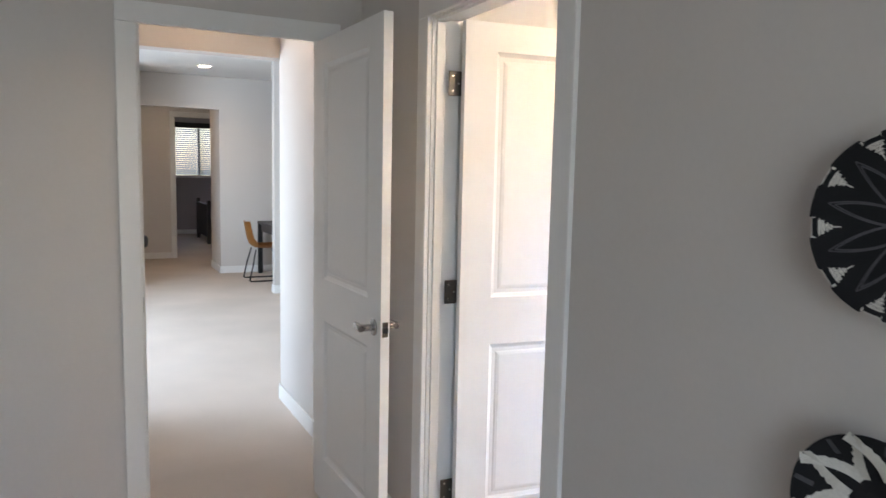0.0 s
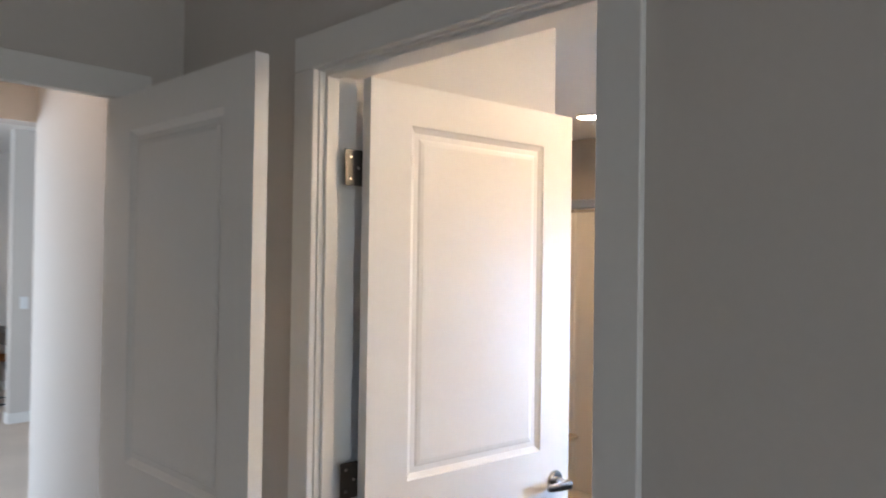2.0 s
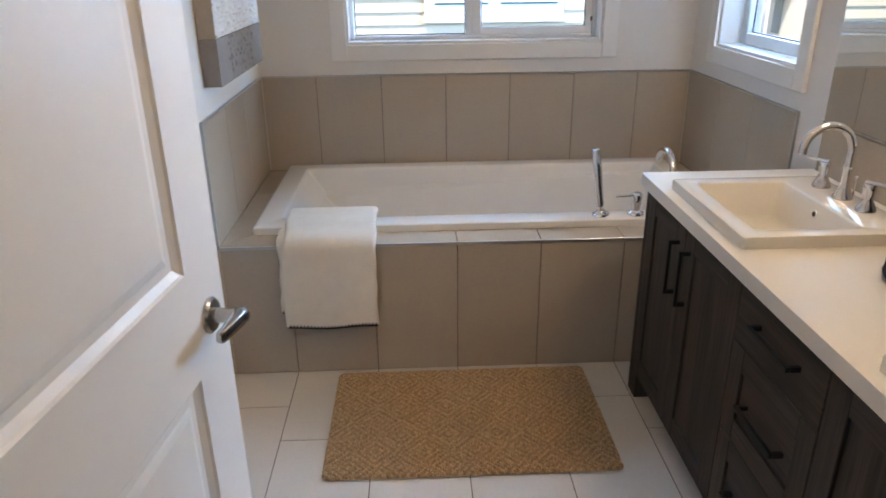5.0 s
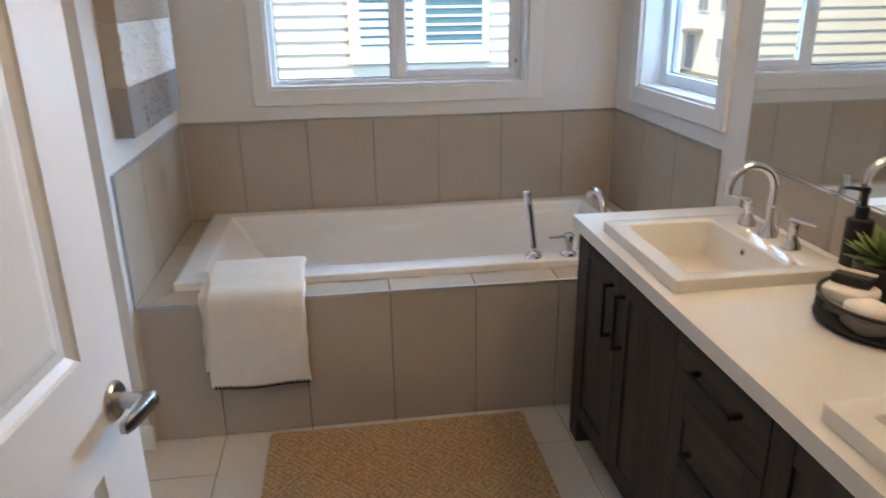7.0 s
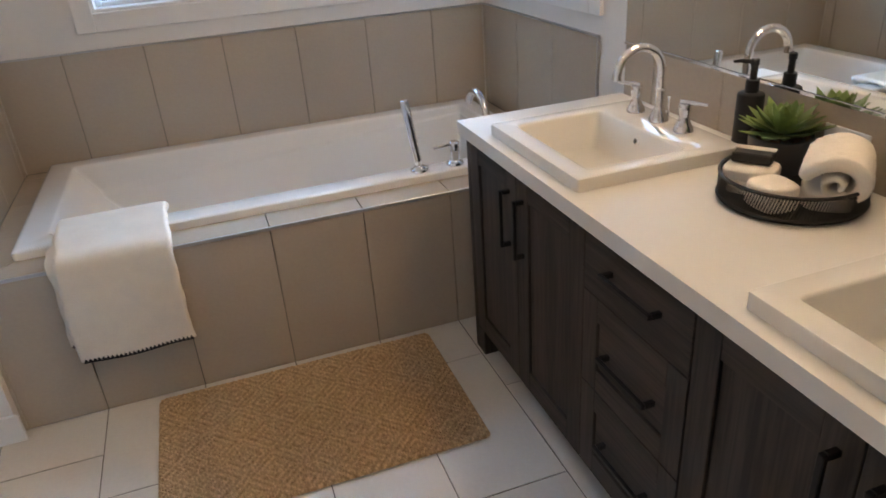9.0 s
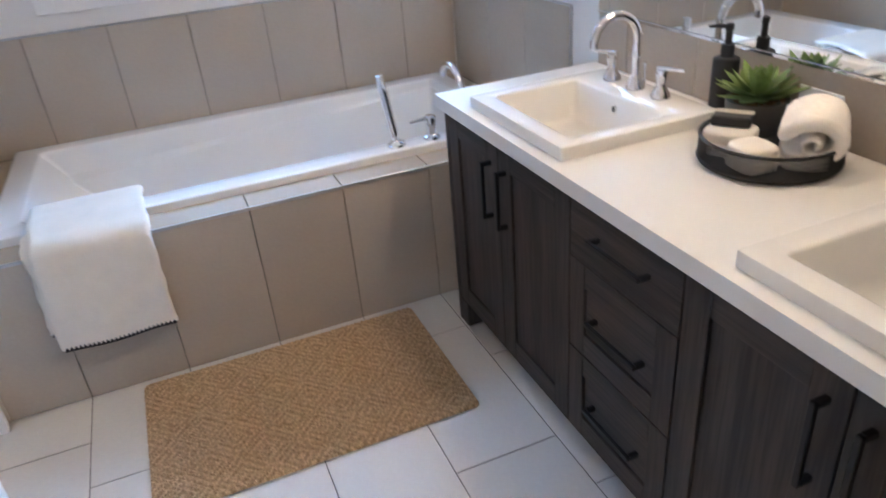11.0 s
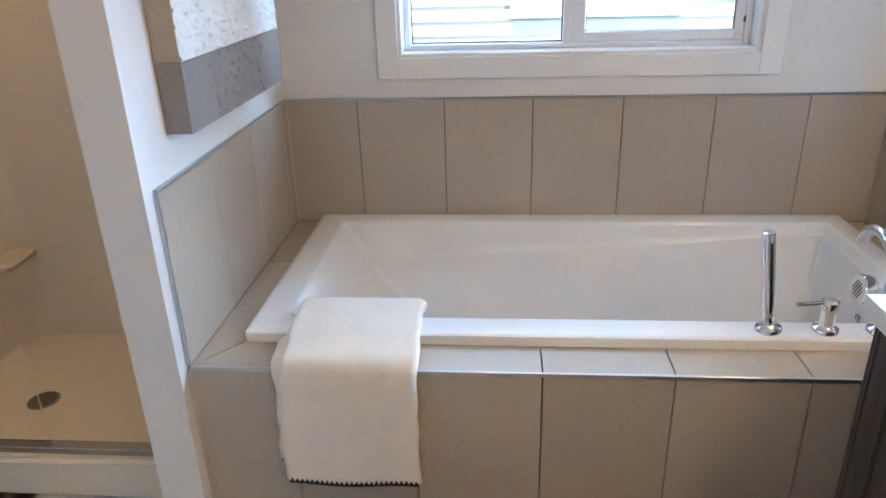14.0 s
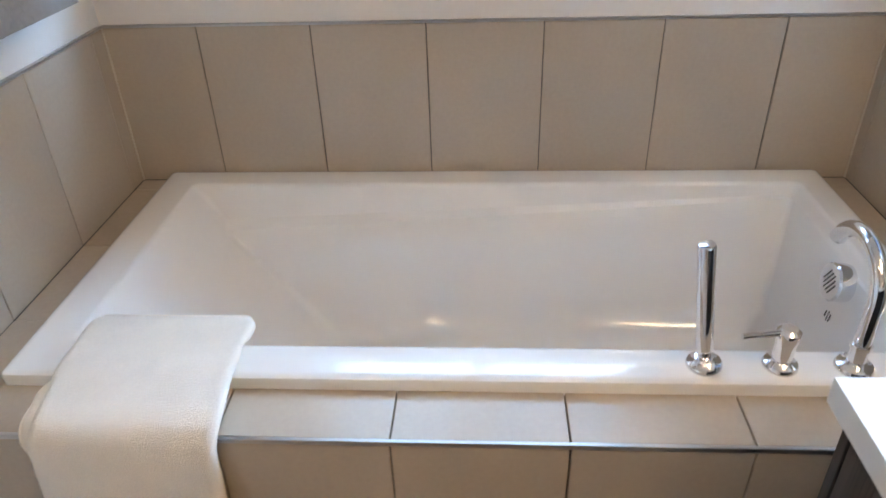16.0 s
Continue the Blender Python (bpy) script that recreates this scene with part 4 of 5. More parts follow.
def car(x, y, paint, label):
    t = thing("car", label, "car", pose(x, y, -3.15), "parked cars")
    b = loft([rect(-2.1, 2.1, -0.85, 0.85, 0.25, 0.25), rect(-2.15, 2.15, -0.88, 0.88, 0.6, 0.3), rect(-2.05, 2.08, -0.84, 0.84, 0.92, 0.3)], cap_first=True)
    part("body", b, paint, t, "", True)
    b = loft([rect(-1.6, 1.2, -0.78, 0.78, 0.925, 0.2), rect(-1.0, 0.6, -0.62, 0.62, 1.42, 0.2)])
    part("cabin", b, M_DARKW, t, "dark tinted glass cabin", True)
    for wx in (-1.3, 1.3):
        for wy in (-0.82, 0.82):
            w_ = lathe([(0.2, -0.1), (0.32, -0.09), (0.32, 0.09), (0.2, 0.1)], 20)
            bmesh.ops.transform(w_, matrix=Matrix.Translation((wx, wy, 0.32)) @ Matrix.Rotation(radians(90), 4, 'X'), verts=w_.verts)
            part("wheel", w_, M_RUBBER, t, "", True)
    return t


car(24.0, -12.9, M_CAR, "red saloon car parked at the kerb")
car(33.0, -12.9, M_PVC, "white saloon car parked at the kerb")
BOWL1, BOWL2 = (-1.952, 1.437), (-1.940, 0.966)
CHAIR, DESK, STOOL, BED = pose(-2.08, 7.03, 0), pose(-2.02, 7.16, 0), pose(-3.80, 6.30, 0), pose(-2.05, 11.9, 0)

# ---- bathroom: towel, rug, picture ----
def drape(y0, y1, path, thick, seed, bottom_wave=0.004):
    """A folded towel hanging along a path of (x, z) points, with soft creases."""
    pts = []
    for (xa, za), (xb, zb) in zip(path, path[1:]):
        n = max(2, int(math.hypot(xb - xa, zb - za) / 0.0032))
        pts += [(xa + (xb - xa) * i / n, za + (zb - za) * i / n) for i in range(n)]
    pts.append(path[-1])
    pts = [tuple(sum(c) / len(w) for c in zip(*w)) for w in (pts[max(0, i - 6):i + 7] if 6 <= i < len(pts) - 6 else [pts[i]] for i in range(len(pts)))]
    ny = 116
    b = bmesh.new()
    front, back = [], []
    for i, (x, z) in enumerate(pts):
        p, q = pts[max(i - 8, 0)], pts[min(i + 8, len(pts) - 1)]
        d = Vector((q[0] - p[0], 0, q[1] - p[1])).normalized()
        nrm = Vector((d.z, 0, -d.x))
        hang = max(0.0, 0.54 - z) / 0.34
        f, k = [], []
        for j in range(ny + 1):
            u = j / ny
            y = y0 + (y1 - y0) * u + 0.006 * math.sin(i * 0.043 + seed) * (1 if u > 0.5 else 0.4)
            fold = 0.006 * hang * (math.sin(u * 9 + seed) + 0.6 * math.sin(u * 17 + 1.3 * seed)) + 0.0022 * noise.noise(Vector((x * 30, y * 30, z * 30 + seed)))
            fold += 0.0085 * noise.noise(Vector((x * 10, y * 12, z * 8 + seed))) + 0.0036 * noise.noise(Vector((x * 27, y * 31, z * 24 + seed))) + 0.0018 * noise.noise(Vector((x * 60, y * 60, z * 60))) + 0.0010 * noise.noise(Vector((x * 130, y * 130, z * 130))) + 0.0012 * noise.noise(Vector((x * 260, y * 260, z * 260)))
            fold += 0.007 * math.exp(-((u - 0.22 + 0.9 * (0.55 - z)) / 0.05) ** 2) * math.exp(-((z - 0.52) / 0.06) ** 2)
            far = max(0.0, 1 - i / 14)
            y += (0.022 * far * far) * (1 if u < 0.5 else -1) * abs(2 * u - 1) ** 3
            y += 0.007 * noise.noise(Vector((seed, (0 if u < 0.5 else 9.0), i * 0.045))) * abs(2 * u - 1) ** 2
            edge = min(u, 1 - u) / 0.055
            t = thick * (1 if edge >= 1 else math.sqrt(max(0.0, 1 - (1 - edge) ** 2)) * 0.9 + 0.1)
            c = Vector((x, y, z + (bottom_wave * math.sin(u * 7 + seed) if i > len(pts) - 18 else 0)))
            f.append(b.verts.new(c - nrm * (t / 2 + fold)))
            k.append(b.verts.new(c + nrm * (t / 2)))
        front.append(f)
        back.append(k)
    for g in (front, back):
        for p, q in zip(g, g[1:]):
            for j in range(ny):
                b.faces.new((p[j], p[j + 1], q[j + 1], q[j]))
    for p, q, r, s in zip(front, front[1:], back, back[1:]):
        b.faces.new((p[0], q[0], s[0], r[0]))
        b.faces.new((p[-1], r[-1], s[-1], q[-1]))
    for j in range(ny):
        b.faces.new((front[0][j], back[0][j], back[0][j + 1], front[0][j + 1]))
        b.faces.new((front[-1][j], front[-1][j + 1], back[-1][j + 1], back[-1][j]))
    return b


towel = thing("bath_towel", "folded cream terry towel with black stitched hem over tub", "towel")
lie = [(-0.728, 0.548), (-0.732, 0.566), (-0.745, 0.573), (-0.80, 0.574), (-0.89, 0.5735), (-0.94, 0.566), (-0.995, 0.556), (-1.022, 0.542), (-1.033, 0.515)]
part("towel_front", drape(-0.560, -0.222, lie + [(-1.037, 0.42), (-1.040, 0.30), (-1.040, 0.216)], 0.024, 0.7), M_TOWEL, towel, "", True)
part("towel_back", drape(-0.535, -0.205, [(-0.90, 0.5605), (-0.95, 0.5535), (-0.995, 0.545), (-1.013, 0.536), (-1.0195, 0.515), (-1.021, 0.42), (-1.021, 0.268)], 0.008, 2.2), M_TOWEL, towel, "", True)
M_THREAD = mat("black_thread", (0.02, 0.018, 0.018), 0.8)


def hem(y0, y1, z, x, n, seed):
    b = bmesh.new()
    w = (y1 - y0) / n
    for k in range(n):
        ya = y0 + k * w
        zz = z + 0.004 * math.sin((k + 0.5) / n * 7 + seed)
        vs = [b.verts.new(c) for c in ((x, ya, zz), (x, ya + w, zz), (x, ya + w / 2, zz + 0.012), (x - 0.003, ya, zz), (x - 0.003, ya + w, zz), (x - 0.003, ya + w / 2, zz + 0.011))]
        for f in ((0, 1, 2), (5, 4, 3), (0, 3, 4, 1), (1, 4, 5, 2), (2, 5, 3, 0)):
            b.faces.new([vs[i] for i in f])
        box(x - 0.003, x + 0.022 - 0.004, ya, ya + w, zz - 0.004, zz + 0.002, 0.001, b)
    return b


part("stitched_hem", hem(-0.556, -0.228, 0.216, -1.0515, 26, 0.7), M_THREAD, towel, "black blanket-stitched hem")
part("stitched_hem", hem(-0.30, -0.207, 0.266, -1.027, 8, 2.2), M_THREAD, towel)

# jute rug with a woven diamond relief
rx0, rx1, ry0, ry1 = -1.640, -1.040, -1.338, -0.398
nx, ny = 200, 312
b = bmesh.new()
grid = []
for i in range(nx + 1):
    row = []
    for j in range(ny + 1):
        x, y = rx0 + (rx1 - rx0) * i / nx, ry0 + (ry1 - ry0) * j / ny
        dx, dy = (x / 0.16) % 1.0, (y / 0.16) % 1.0
        dia = abs(dx - 0.5) + abs(dy - 0.5)
        s = 1 if dia < 0.5 else -1
        rib = math.sin((x + s * y) * 2 * math.pi / 0.018)
        knot = math.sin((x - s * y) * 2 * math.pi / 0.014)
        z = 0.0120 + 0.0030 * rib + (0.0038 * knot if int(dia * 5) % 2 else 0.0028 * knot) + 0.0010 * noise.noise(Vector((x * 60, y * 60, 0)))
        ex, ey = min(x - rx0, rx1 - x), min(y - ry0, ry1 - y)
        z = 0.0105 + (z - 0.0105) * min(1.0, 0.25 + min(ex, ey) / 0.02)
        c = 0.022
        if ex < c and ey < c:
            r = math.hypot(c - ex, c - ey)
            if r > c:
                k = c / r
                x += ((c - ex) - (c - ex) * k) * (1 if x < (rx0 + rx1) / 2 else -1)
                y += ((c - ey) - (c - ey) * k) * (1 if y < (ry0 + ry1) / 2 else -1)
            e = max(0.0, c - r)
        else:
            e = min(ex, ey)
        if e < 0.006:
            z *= 0.25 + 0.75 * math.sqrt(e / 0.006)
        row.append(b.verts.new((x, y, z + 0.001)))
    grid.append(row)
for p, q in zip(grid, grid[1:]):
    for j in range(ny):
        b.faces.new((p[j], q[j], q[j + 1], p[j + 1]))
rug = part("bath_rug", b, M_RUG, None, "", True)
tagged(rug, "flat woven tan jute bath rug on tiled floor", "rug")

# layered plank picture
art = thing("wall_art", "wall picture of stacked painted planks in grey, white, tan", "wall art")
bands = [(1.075, 1.235, (0.25, 0.22, 0.20), 1), (1.235, 1.435, (0.80, 0.79, 0.77), 2), (1.435, 1.580, (0.44, 0.38, 0.31), 3), (1.580, 1.775, (0.72, 0.74, 0.76), 4),
         (1.775, 1.880, (0.66, 0.62, 0.56), 5), (1.880, 1.985, (0.52, 0.46, 0.38), 3), (1.985, 2.125, (0.30, 0.265, 0.225), 3), (2.125, 2.330, (0.47, 0.45, 0.41), 2)]
M_SIDE = mat("plank_side", (0.40, 0.33, 0.26), 0.7, vary=0.1, scale=12)
for k, (z0, z1, col, style) in enumerate(bands):
    x0, x1, yf = -0.895, -0.170, -0.055 + 0.002 * (k % 2)
    m = mat("plank_paint", col, 0.55, vary=0.10, scale=9, fine=70, bump=0.35, bump_scale=60)
    b = bmesh.new()
    nx, nz = 180, 44
    rows = []
    for i in range(nx + 1):
        r = []
        for j in range(nz + 1):
            x, z = x0 + (x1 - x0) * i / nx, z0 + 0.001 + (z1 - z0 - 0.002) * j / nz
            d = 0.0
            if style == 2:
                d = 0.012 * max(0.0, noise.noise(Vector((x * 42, k * 3.1, z * 85))) - 0.08)
            elif style == 3:
                d = 0.002 * noise.noise(Vector((x * 8, k, z * 90)))
            elif style == 4:
                d = 0.002 * noise.noise(Vector((x * 70, k, z * 6)))
            elif style == 1:
                d = 0.012 * max(0.0, noise.noise(Vector((x * 55, 7, z * 55))) - 0.15) * (1 if 0.2 < i / nx < 0.75 else 0)
            else:
                d = 0.0015 * noise.noise(Vector((x * 12, k, z * 60)))
            r.append(b.verts.new((x, yf - d, z)))
        rows.append(r)
    for p, q in zip(rows, rows[1:]):
        for j in range(nz):
            b.faces.new((p[j], p[j + 1], q[j + 1], q[j]))
    pk = part("plank", b, m, art, "", True)
    part("plank_body", box(x0, x1, yf + 0.0008, 0.006, z0 + 0.001, z1 - 0.001), m if style == 1 else M_SIDE, pk)

# ---- shower ----
sh = thing("shower_stall", "cream moulded acrylic shower stall with low threshold", "shower")
b = box(-0.88, -0.01, 0.125, 1.155, 0.0, 0.045, 0.004)
part("base", b, M_SHOWER, sh)
part("threshold", box(-0.905, -0.815, 0.124, 1.155, 0.0, 0.135, 0.012, seg=3), M_SHOWER, sh)
b = bmesh.new()
pl = [(-0.84, 1.148)] + [(-0.14 + 0.11 * math.cos(radians(a)), 1.038 + 0.11 * math.sin(radians(a))) for a in range(90, -1, -15)] + [(-0.14 + 0.11 * math.cos(radians(a)), 0.242 + 0.11 * math.sin(radians(a))) for a in range(0, -91, -15)] + [(-0.84, 0.132)]
lo = [[b.verts.new((x, y, z)) for x, y in pl] for z in (0.046, 0.06, 1.93)]
for p, q in zip(lo, lo[1:]):
    for k in range(len(pl) - 1):
        b.faces.new((p[k], p[k + 1], q[k + 1], q[k]))
part("surround", b, M_SHOWER, sh, "", True)
b = box(-0.22, -0.034, 1.03, 1.146, 0.40, 0.43, 0.015, seg=3)
part("corner_shelf", b, M_SHOWER, sh, "", True)
part("corner_shelf", box(-0.17, -0.034, 0.14, 0.30, 1.36, 1.39, 0.012, seg=3), M_SHOWER, sh, "", True)
dr_ = part("drain", lathe([(0.052, 0.0), (0.052, 0.004), (0.046, 0.005)], 32, at=(-0.50, 0.82, 0.0452)), M_NICKEL, sh, "round steel drain grate", True)
for i in range(-3, 4):
    for j in range(-3, 4):
        if i * i + j * j <= 10:
            part("hole", lathe([(0.0045, 0.0), (0.0045, 0.0012)], 8, at=(-0.50 + i * 0.0125, 0.82 + j * 0.0125, 0.0495)), M_BLACK, dr_)
enc = thing("shower_door", "clear glass sliding shower door in satin metal rails", "shower door")
part("header_rail", box(-0.885, -0.835, 0.122, 1.158, 1.885, 1.935, 0.004), M_EDGE, enc)
part("bottom_track", box(-0.880, -0.840, 0.124, 1.155, 0.1355, 0.158, 0.003), M_NICKEL, enc)
gp = part("glass_panel", box(-0.852, -0.846, 0.55, 1.15, 0.16, 1.884), M_GLASS, enc)
gp.visible_shadow = False
tw = thing("shower_tiling", "beige wall tiles above the shower surround", "wall tiles", kind="structure")
for k in range(4):
    part("tile", box(0.0, 0.0075, 0.125 + 0.26 * k, 0.382 + 0.26 * k, 1.935, 2.438, 0.001), M_TILE, tw)

# ---- on the vanity ----
def dispenser(x, y, turn, label):
    t = thing("soap_dispenser", label, "soap dispenser", pose(x, y, VZ, 0, 0, turn) @ Matrix.Diagonal((0.96, 0.96, 1.2, 1)), "soap dispensers")
    part("bottle", lathe([(0.030, 0), (0.033, 0.003), (0.033, 0.120), (0.0315, 0.124), (0.027, 0.126), (0.0172, 0.127)], 36), M_BLACK, t, "", True)
    part("collar", lathe([(0.0165, 0.127), (0.0165, 0.150), (0.015, 0.152)], 28), M_BLACK, t, "", True)
    pb = lathe([(0.0085, 0.152), (0.0085, 0.178), (0.0105, 0.179), (0.0105, 0.190), (0.008, 0.192)], 20)
    tube([(0, 0, 0.1855), (0.03, 0.012, 0.1865), (0.046, 0.019, 0.1845)], [0.0045, 0.004, 0.003], 10, pb)
    part("pump", pb, M_BLACK, t, "", True)
    return t


dispenser(-1.800, -1.976, 20, "matt black soap dispenser beside the succulent pot")
dispenser(-2.315, -1.978, 20, "matt black soap dispenser beside the second basin")

plant = thing("succulent", "green succulent in a dark grey round pot", "potted plant", pose(-1.932, -1.955, VZ) @ Matrix.Diagonal((1.16, 1.16, 1.08, 1)))
M_POT = mat("dark_ceramic", (0.085, 0.080, 0.077), 0.55, vary=0.1)
part("pot", lathe([(0.040, 0), (0.048, 0.004), (0.058, 0.040), (0.060, 0.080), (0.056, 0.081), (0.054, 0.074)], 40), M_POT, plant, "", True)
M_SOIL = mat("pebbles", (0.14, 0.08, 0.045), 0.9, vary=0.4, scale=80, bump=0.8, bump_scale=150)
b = bmesh.new()
rs = random.Random(4)
for k in range(90):
    a, r = rs.uniform(0, 6.28), 0.053 * math.sqrt(rs.random())
    g = bmesh.ops.create_icosphere(b, subdivisions=1, radius=rs.uniform(0.004, 0.006))
    bmesh.ops.translate(b, vec=(r * math.cos(a), r * math.sin(a), 0.076), verts=g["verts"])
part("pebbles", b, M_SOIL, plant)
M_LEAF = mat("succulent_leaf", (0.17, 0.25, 0.075), 0.42, vary=0.3, scale=25, rnd=0.25)
for ring, (cnt, tilt, ln) in enumerate(((10, 8, 0.082), (10, 22, 0.078), (9, 38, 0.070), (7, 56, 0.056), (4, 76, 0.042))):
    for k in range(cnt):
        az = 2 * math.pi * (k + 0.5 * (ring % 2)) / cnt + rs.uniform(-0.12, 0.12)
        el = radians(tilt + rs.uniform(-6, 6))
        L = ln * rs.uniform(0.9, 1.1)
        b = bmesh.new()
        secs = []
        for s_, w_ in ((0, 0.5), (0.3, 0.9), (0.55, 1.0), (0.8, 0.62), (1.0, 0.04)):
            w = 0.0140 * w_
            c = s_ * L
            rise = 0.010 * s_ * s_
            secs.append([b.verts.new((c, -w, rise + 0.002)), b.verts.new((c, 0, rise - 0.003 * w_)), b.verts.new((c, w, rise + 0.002)), b.verts.new((c, 0, rise + 0.0035 * w_))])
        for p, q in zip(secs, secs[1:]):
            for i in range(4):
                b.faces.new((p[i], p[(i + 1) % 4], q[(i + 1) % 4], q[i]))
        bmesh.ops.transform(b, matrix=Matrix.Translation((0.006 * math.cos(az), 0.006 * math.sin(az), 0.080 + ring * 0.004)) @ Matrix.Rotation(az, 4, 'Z') @ Matrix.Rotation(-el, 4, 'Y'), verts=b.verts)
        part("leaf", b, M_LEAF, plant, "", True)

TX, TY, TR = -2.068, -1.866, 0.144
tray = thing("wire_tray", "round black wire mesh tray on the vanity", "tray", pose(TX, TY, VZ))
part("base", lathe([(TR - 0.004, 0.001), (TR, 0.003), (TR, 0.006), (TR - 0.004, 0.007)], 56), M_BLACK, tray, "", True)
for z in (0.010, 0.058):
    part("rim", tube([tuple(p) for p in arc((0, 0, z), (1, 0, 0), (0, 1, 0), TR, 0, 360, 56)], 0.004, 8), M_BLACK, tray, "", True)
b = bmesh.new()
for k in range(150):
    a = 2 * math.pi * k / 150
    a2 = a + 0.10
    tube([(TR * math.cos(a), TR * math.sin(a), 0.010), (TR * math.cos(a2), TR * math.sin(a2), 0.058)], 0.0015, 4, b)
tagged(part("wire_mesh", b, M_BLACK, tray), kind="stuff")


def roll(name, label, m, length):
    """A rolled hand towel: a thick soft strip coiled once, its free end laid over the top."""
    t = thing(name, label, "towel", m)
    mid = [((0.008 + 0.018 * k / 24) * math.cos(radians(-90 + 15 * k)), (0.008 + 0.018 * k / 24) * math.sin(radians(-90 + 15 * k)), 0.0085) for k in range(25)]
    over = [(0.010, -0.029), (0.030, -0.026), (0.047, -0.010), (0.050, 0.012), (0.040, 0.032), (0.018, 0.046), (-0.012, 0.046), (-0.038, 0.034), (-0.058, 0.016), (-0.064, 0.006)]
    for p, q in zip(over, over[1:]):
        mid += [(p[0] + (q[0] - p[0]) * i / 5, p[1] + (q[1] - p[1]) * i / 5, 0.0155) for i in range(5)]
    line = [(sum(p[0] for p in w) / len(w), sum(p[1] for p in w) / len(w), sum(p[2] for p in w) / len(w)) for w in (mid[max(0, i - 3):i + 4] for i in range(len(mid)))]
    b = bmesh.new()
    loops = []
    ns = 40
    for s_ in range(ns + 1):
        y = length * (0.5 - s_ / ns)
        d = min(length / 2 - y, y + length / 2)
        k = 1.0 if d > 0.012 else 0.35 + 0.65 * math.sqrt(1 - (1 - d / 0.012) ** 2)
        taper = 1.0 - 0.12 * s_ / ns
        left, right = [], []
        for i, (u, v, h) in enumerate(line):
            p, q = line[max(0, i - 1)], line[min(len(line) - 1, i + 1)]
            n = Vector((-(q[1] - p[1]), 0, q[0] - p[0])).normalized()
            e = min(i, len(line) - 1 - i)
            h = h * k * (1.0 if e > 4 else math.sqrt(1 - (1 - (e + 0.3) / 5) ** 2))
            c = Vector((u * taper, y, v * taper))
            for side, row in ((1, left), (-1, right)):
                z = c + n * h * side
                z += n * side * (0.0022 * noise.noise(z * 70) + 0.0018 * noise.noise(z * 170))
                row.append(b.verts.new((-z.x, z.y, z.z)))
        loops.append(left + right[::-1])
    for p, q in zip(loops, loops[1:]):
        for i in range(len(p)):
            b.faces.new((p[i], p[(i + 1) % len(p)], q[(i + 1) % len(p)], q[i]))
    for p in (loops[0], loops[-1]):
        n = len(p)
        for i in range(n // 2 - 1):
            b.faces.new((p[i], p[i + 1], p[n - 2 - i], p[n - 1 - i]))
    bmesh.ops.recalc_face_normals(b, faces=b.faces)
    part("cloth", b, M_TOWEL, t, "", True)
    return t


roll("rolled_towel", "cream terry hand towel rolled up in the tray", pose(TX - 0.074, TY - 0.040, VZ + 0.078, -10, 0, 40), 0.130)


def folded(m, w, d, h, seed):
    """A small cloth folded over on itself: two soft puffed layers."""
    t = thing("folded_washcloth", "small cream washcloth folded in the wire tray", "towel", m, "folded cloths in the tray")
    for k in range(2):
        b = bmesh.new()
        bmesh.ops.create_uvsphere(b, u_segments=40, v_segments=20, radius=1)
        for v in b.verts:
            c = v.co
            p = [math.copysign(abs(q) ** 0.55, q) for q in c]
            v.co = Vector((p[0] * w / 2 * (1 - 0.06 * k), p[1] * d / 2 * (1 - 0.05 * k), (p[2] * 0.5 + 0.5) * h * 0.56 + k * h * 0.44))
            v.co += c * (0.0025 * noise.noise(v.co * 45 + Vector((seed, k, 0))) + 0.0015 * noise.noise(v.co * 140))
        part("layer", b, M_TOWEL, t, "", True)
    return t


folded(pose(TX + 0.062, TY + 0.052, VZ + 0.008, 0, 0, 30), 0.115, 0.10, 0.062, 1)
folded(pose(TX - 0.030, TY + 0.078, VZ + 0.008, 0, 0, -5), 0.095, 0.085, 0.058, 2)
folded(pose(TX - 0.066, TY - 0.028, VZ + 0.008, 0, 0, -40), 0.12, 0.10, 0.044, 3)
bar = thing("soap_bar", "dark wrapped soap bar on a folded cloth", "soap", pose(TX + 0.068, TY + 0.045, VZ + 0.0715, 0, 0, 35))
part("wrapper", box(-0.040, 0.040, -0.026, 0.026, 0.0, 0.022, 0.003), M_BLACK, bar)
M_PAPER = mat("paper_band", (0.52, 0.47, 0.40), 0.8)
part("paper_band", box(-0.0405, 0.0405, -0.0265, -0.004, 0.0215, 0.0228, 0.0005), M_PAPER, bar)
out = thing("outlet", "white wall outlet plate on the tile backsplash", "outlet", pose(-2.040, -2.0298, 0.898))
part("plate", box(-0.058, 0.058, 0.0, 0.006, -0.036, 0.036, 0.002), M_PVC, out)
for s in (-0.02, 0.02):
    part("socket", box(s - 0.014, s + 0.014, 0.006, 0.0075, -0.018, 0.018, 0.001), M_PVC, out)

# ---- bedroom: woven bowls on the wall ----
M_WHITE = mat("white_fibre", (0.62, 0.60, 0.54), 0.9, vary=0.15, scale=30, fine=200, bump=0.6, bump_scale=300)
M_FIBRE = mat("black_fibre", (0.006, 0.006, 0.007), 0.95, vary=0.2, scale=30, fine=200, bump=0.5, bump_scale=300)
M_GREY = mat("grey_fibre", (0.06, 0.06, 0.066), 0.85, vary=0.2, scale=40)


def bowl_z(u):
    return 0.055 * u * u + 0.004


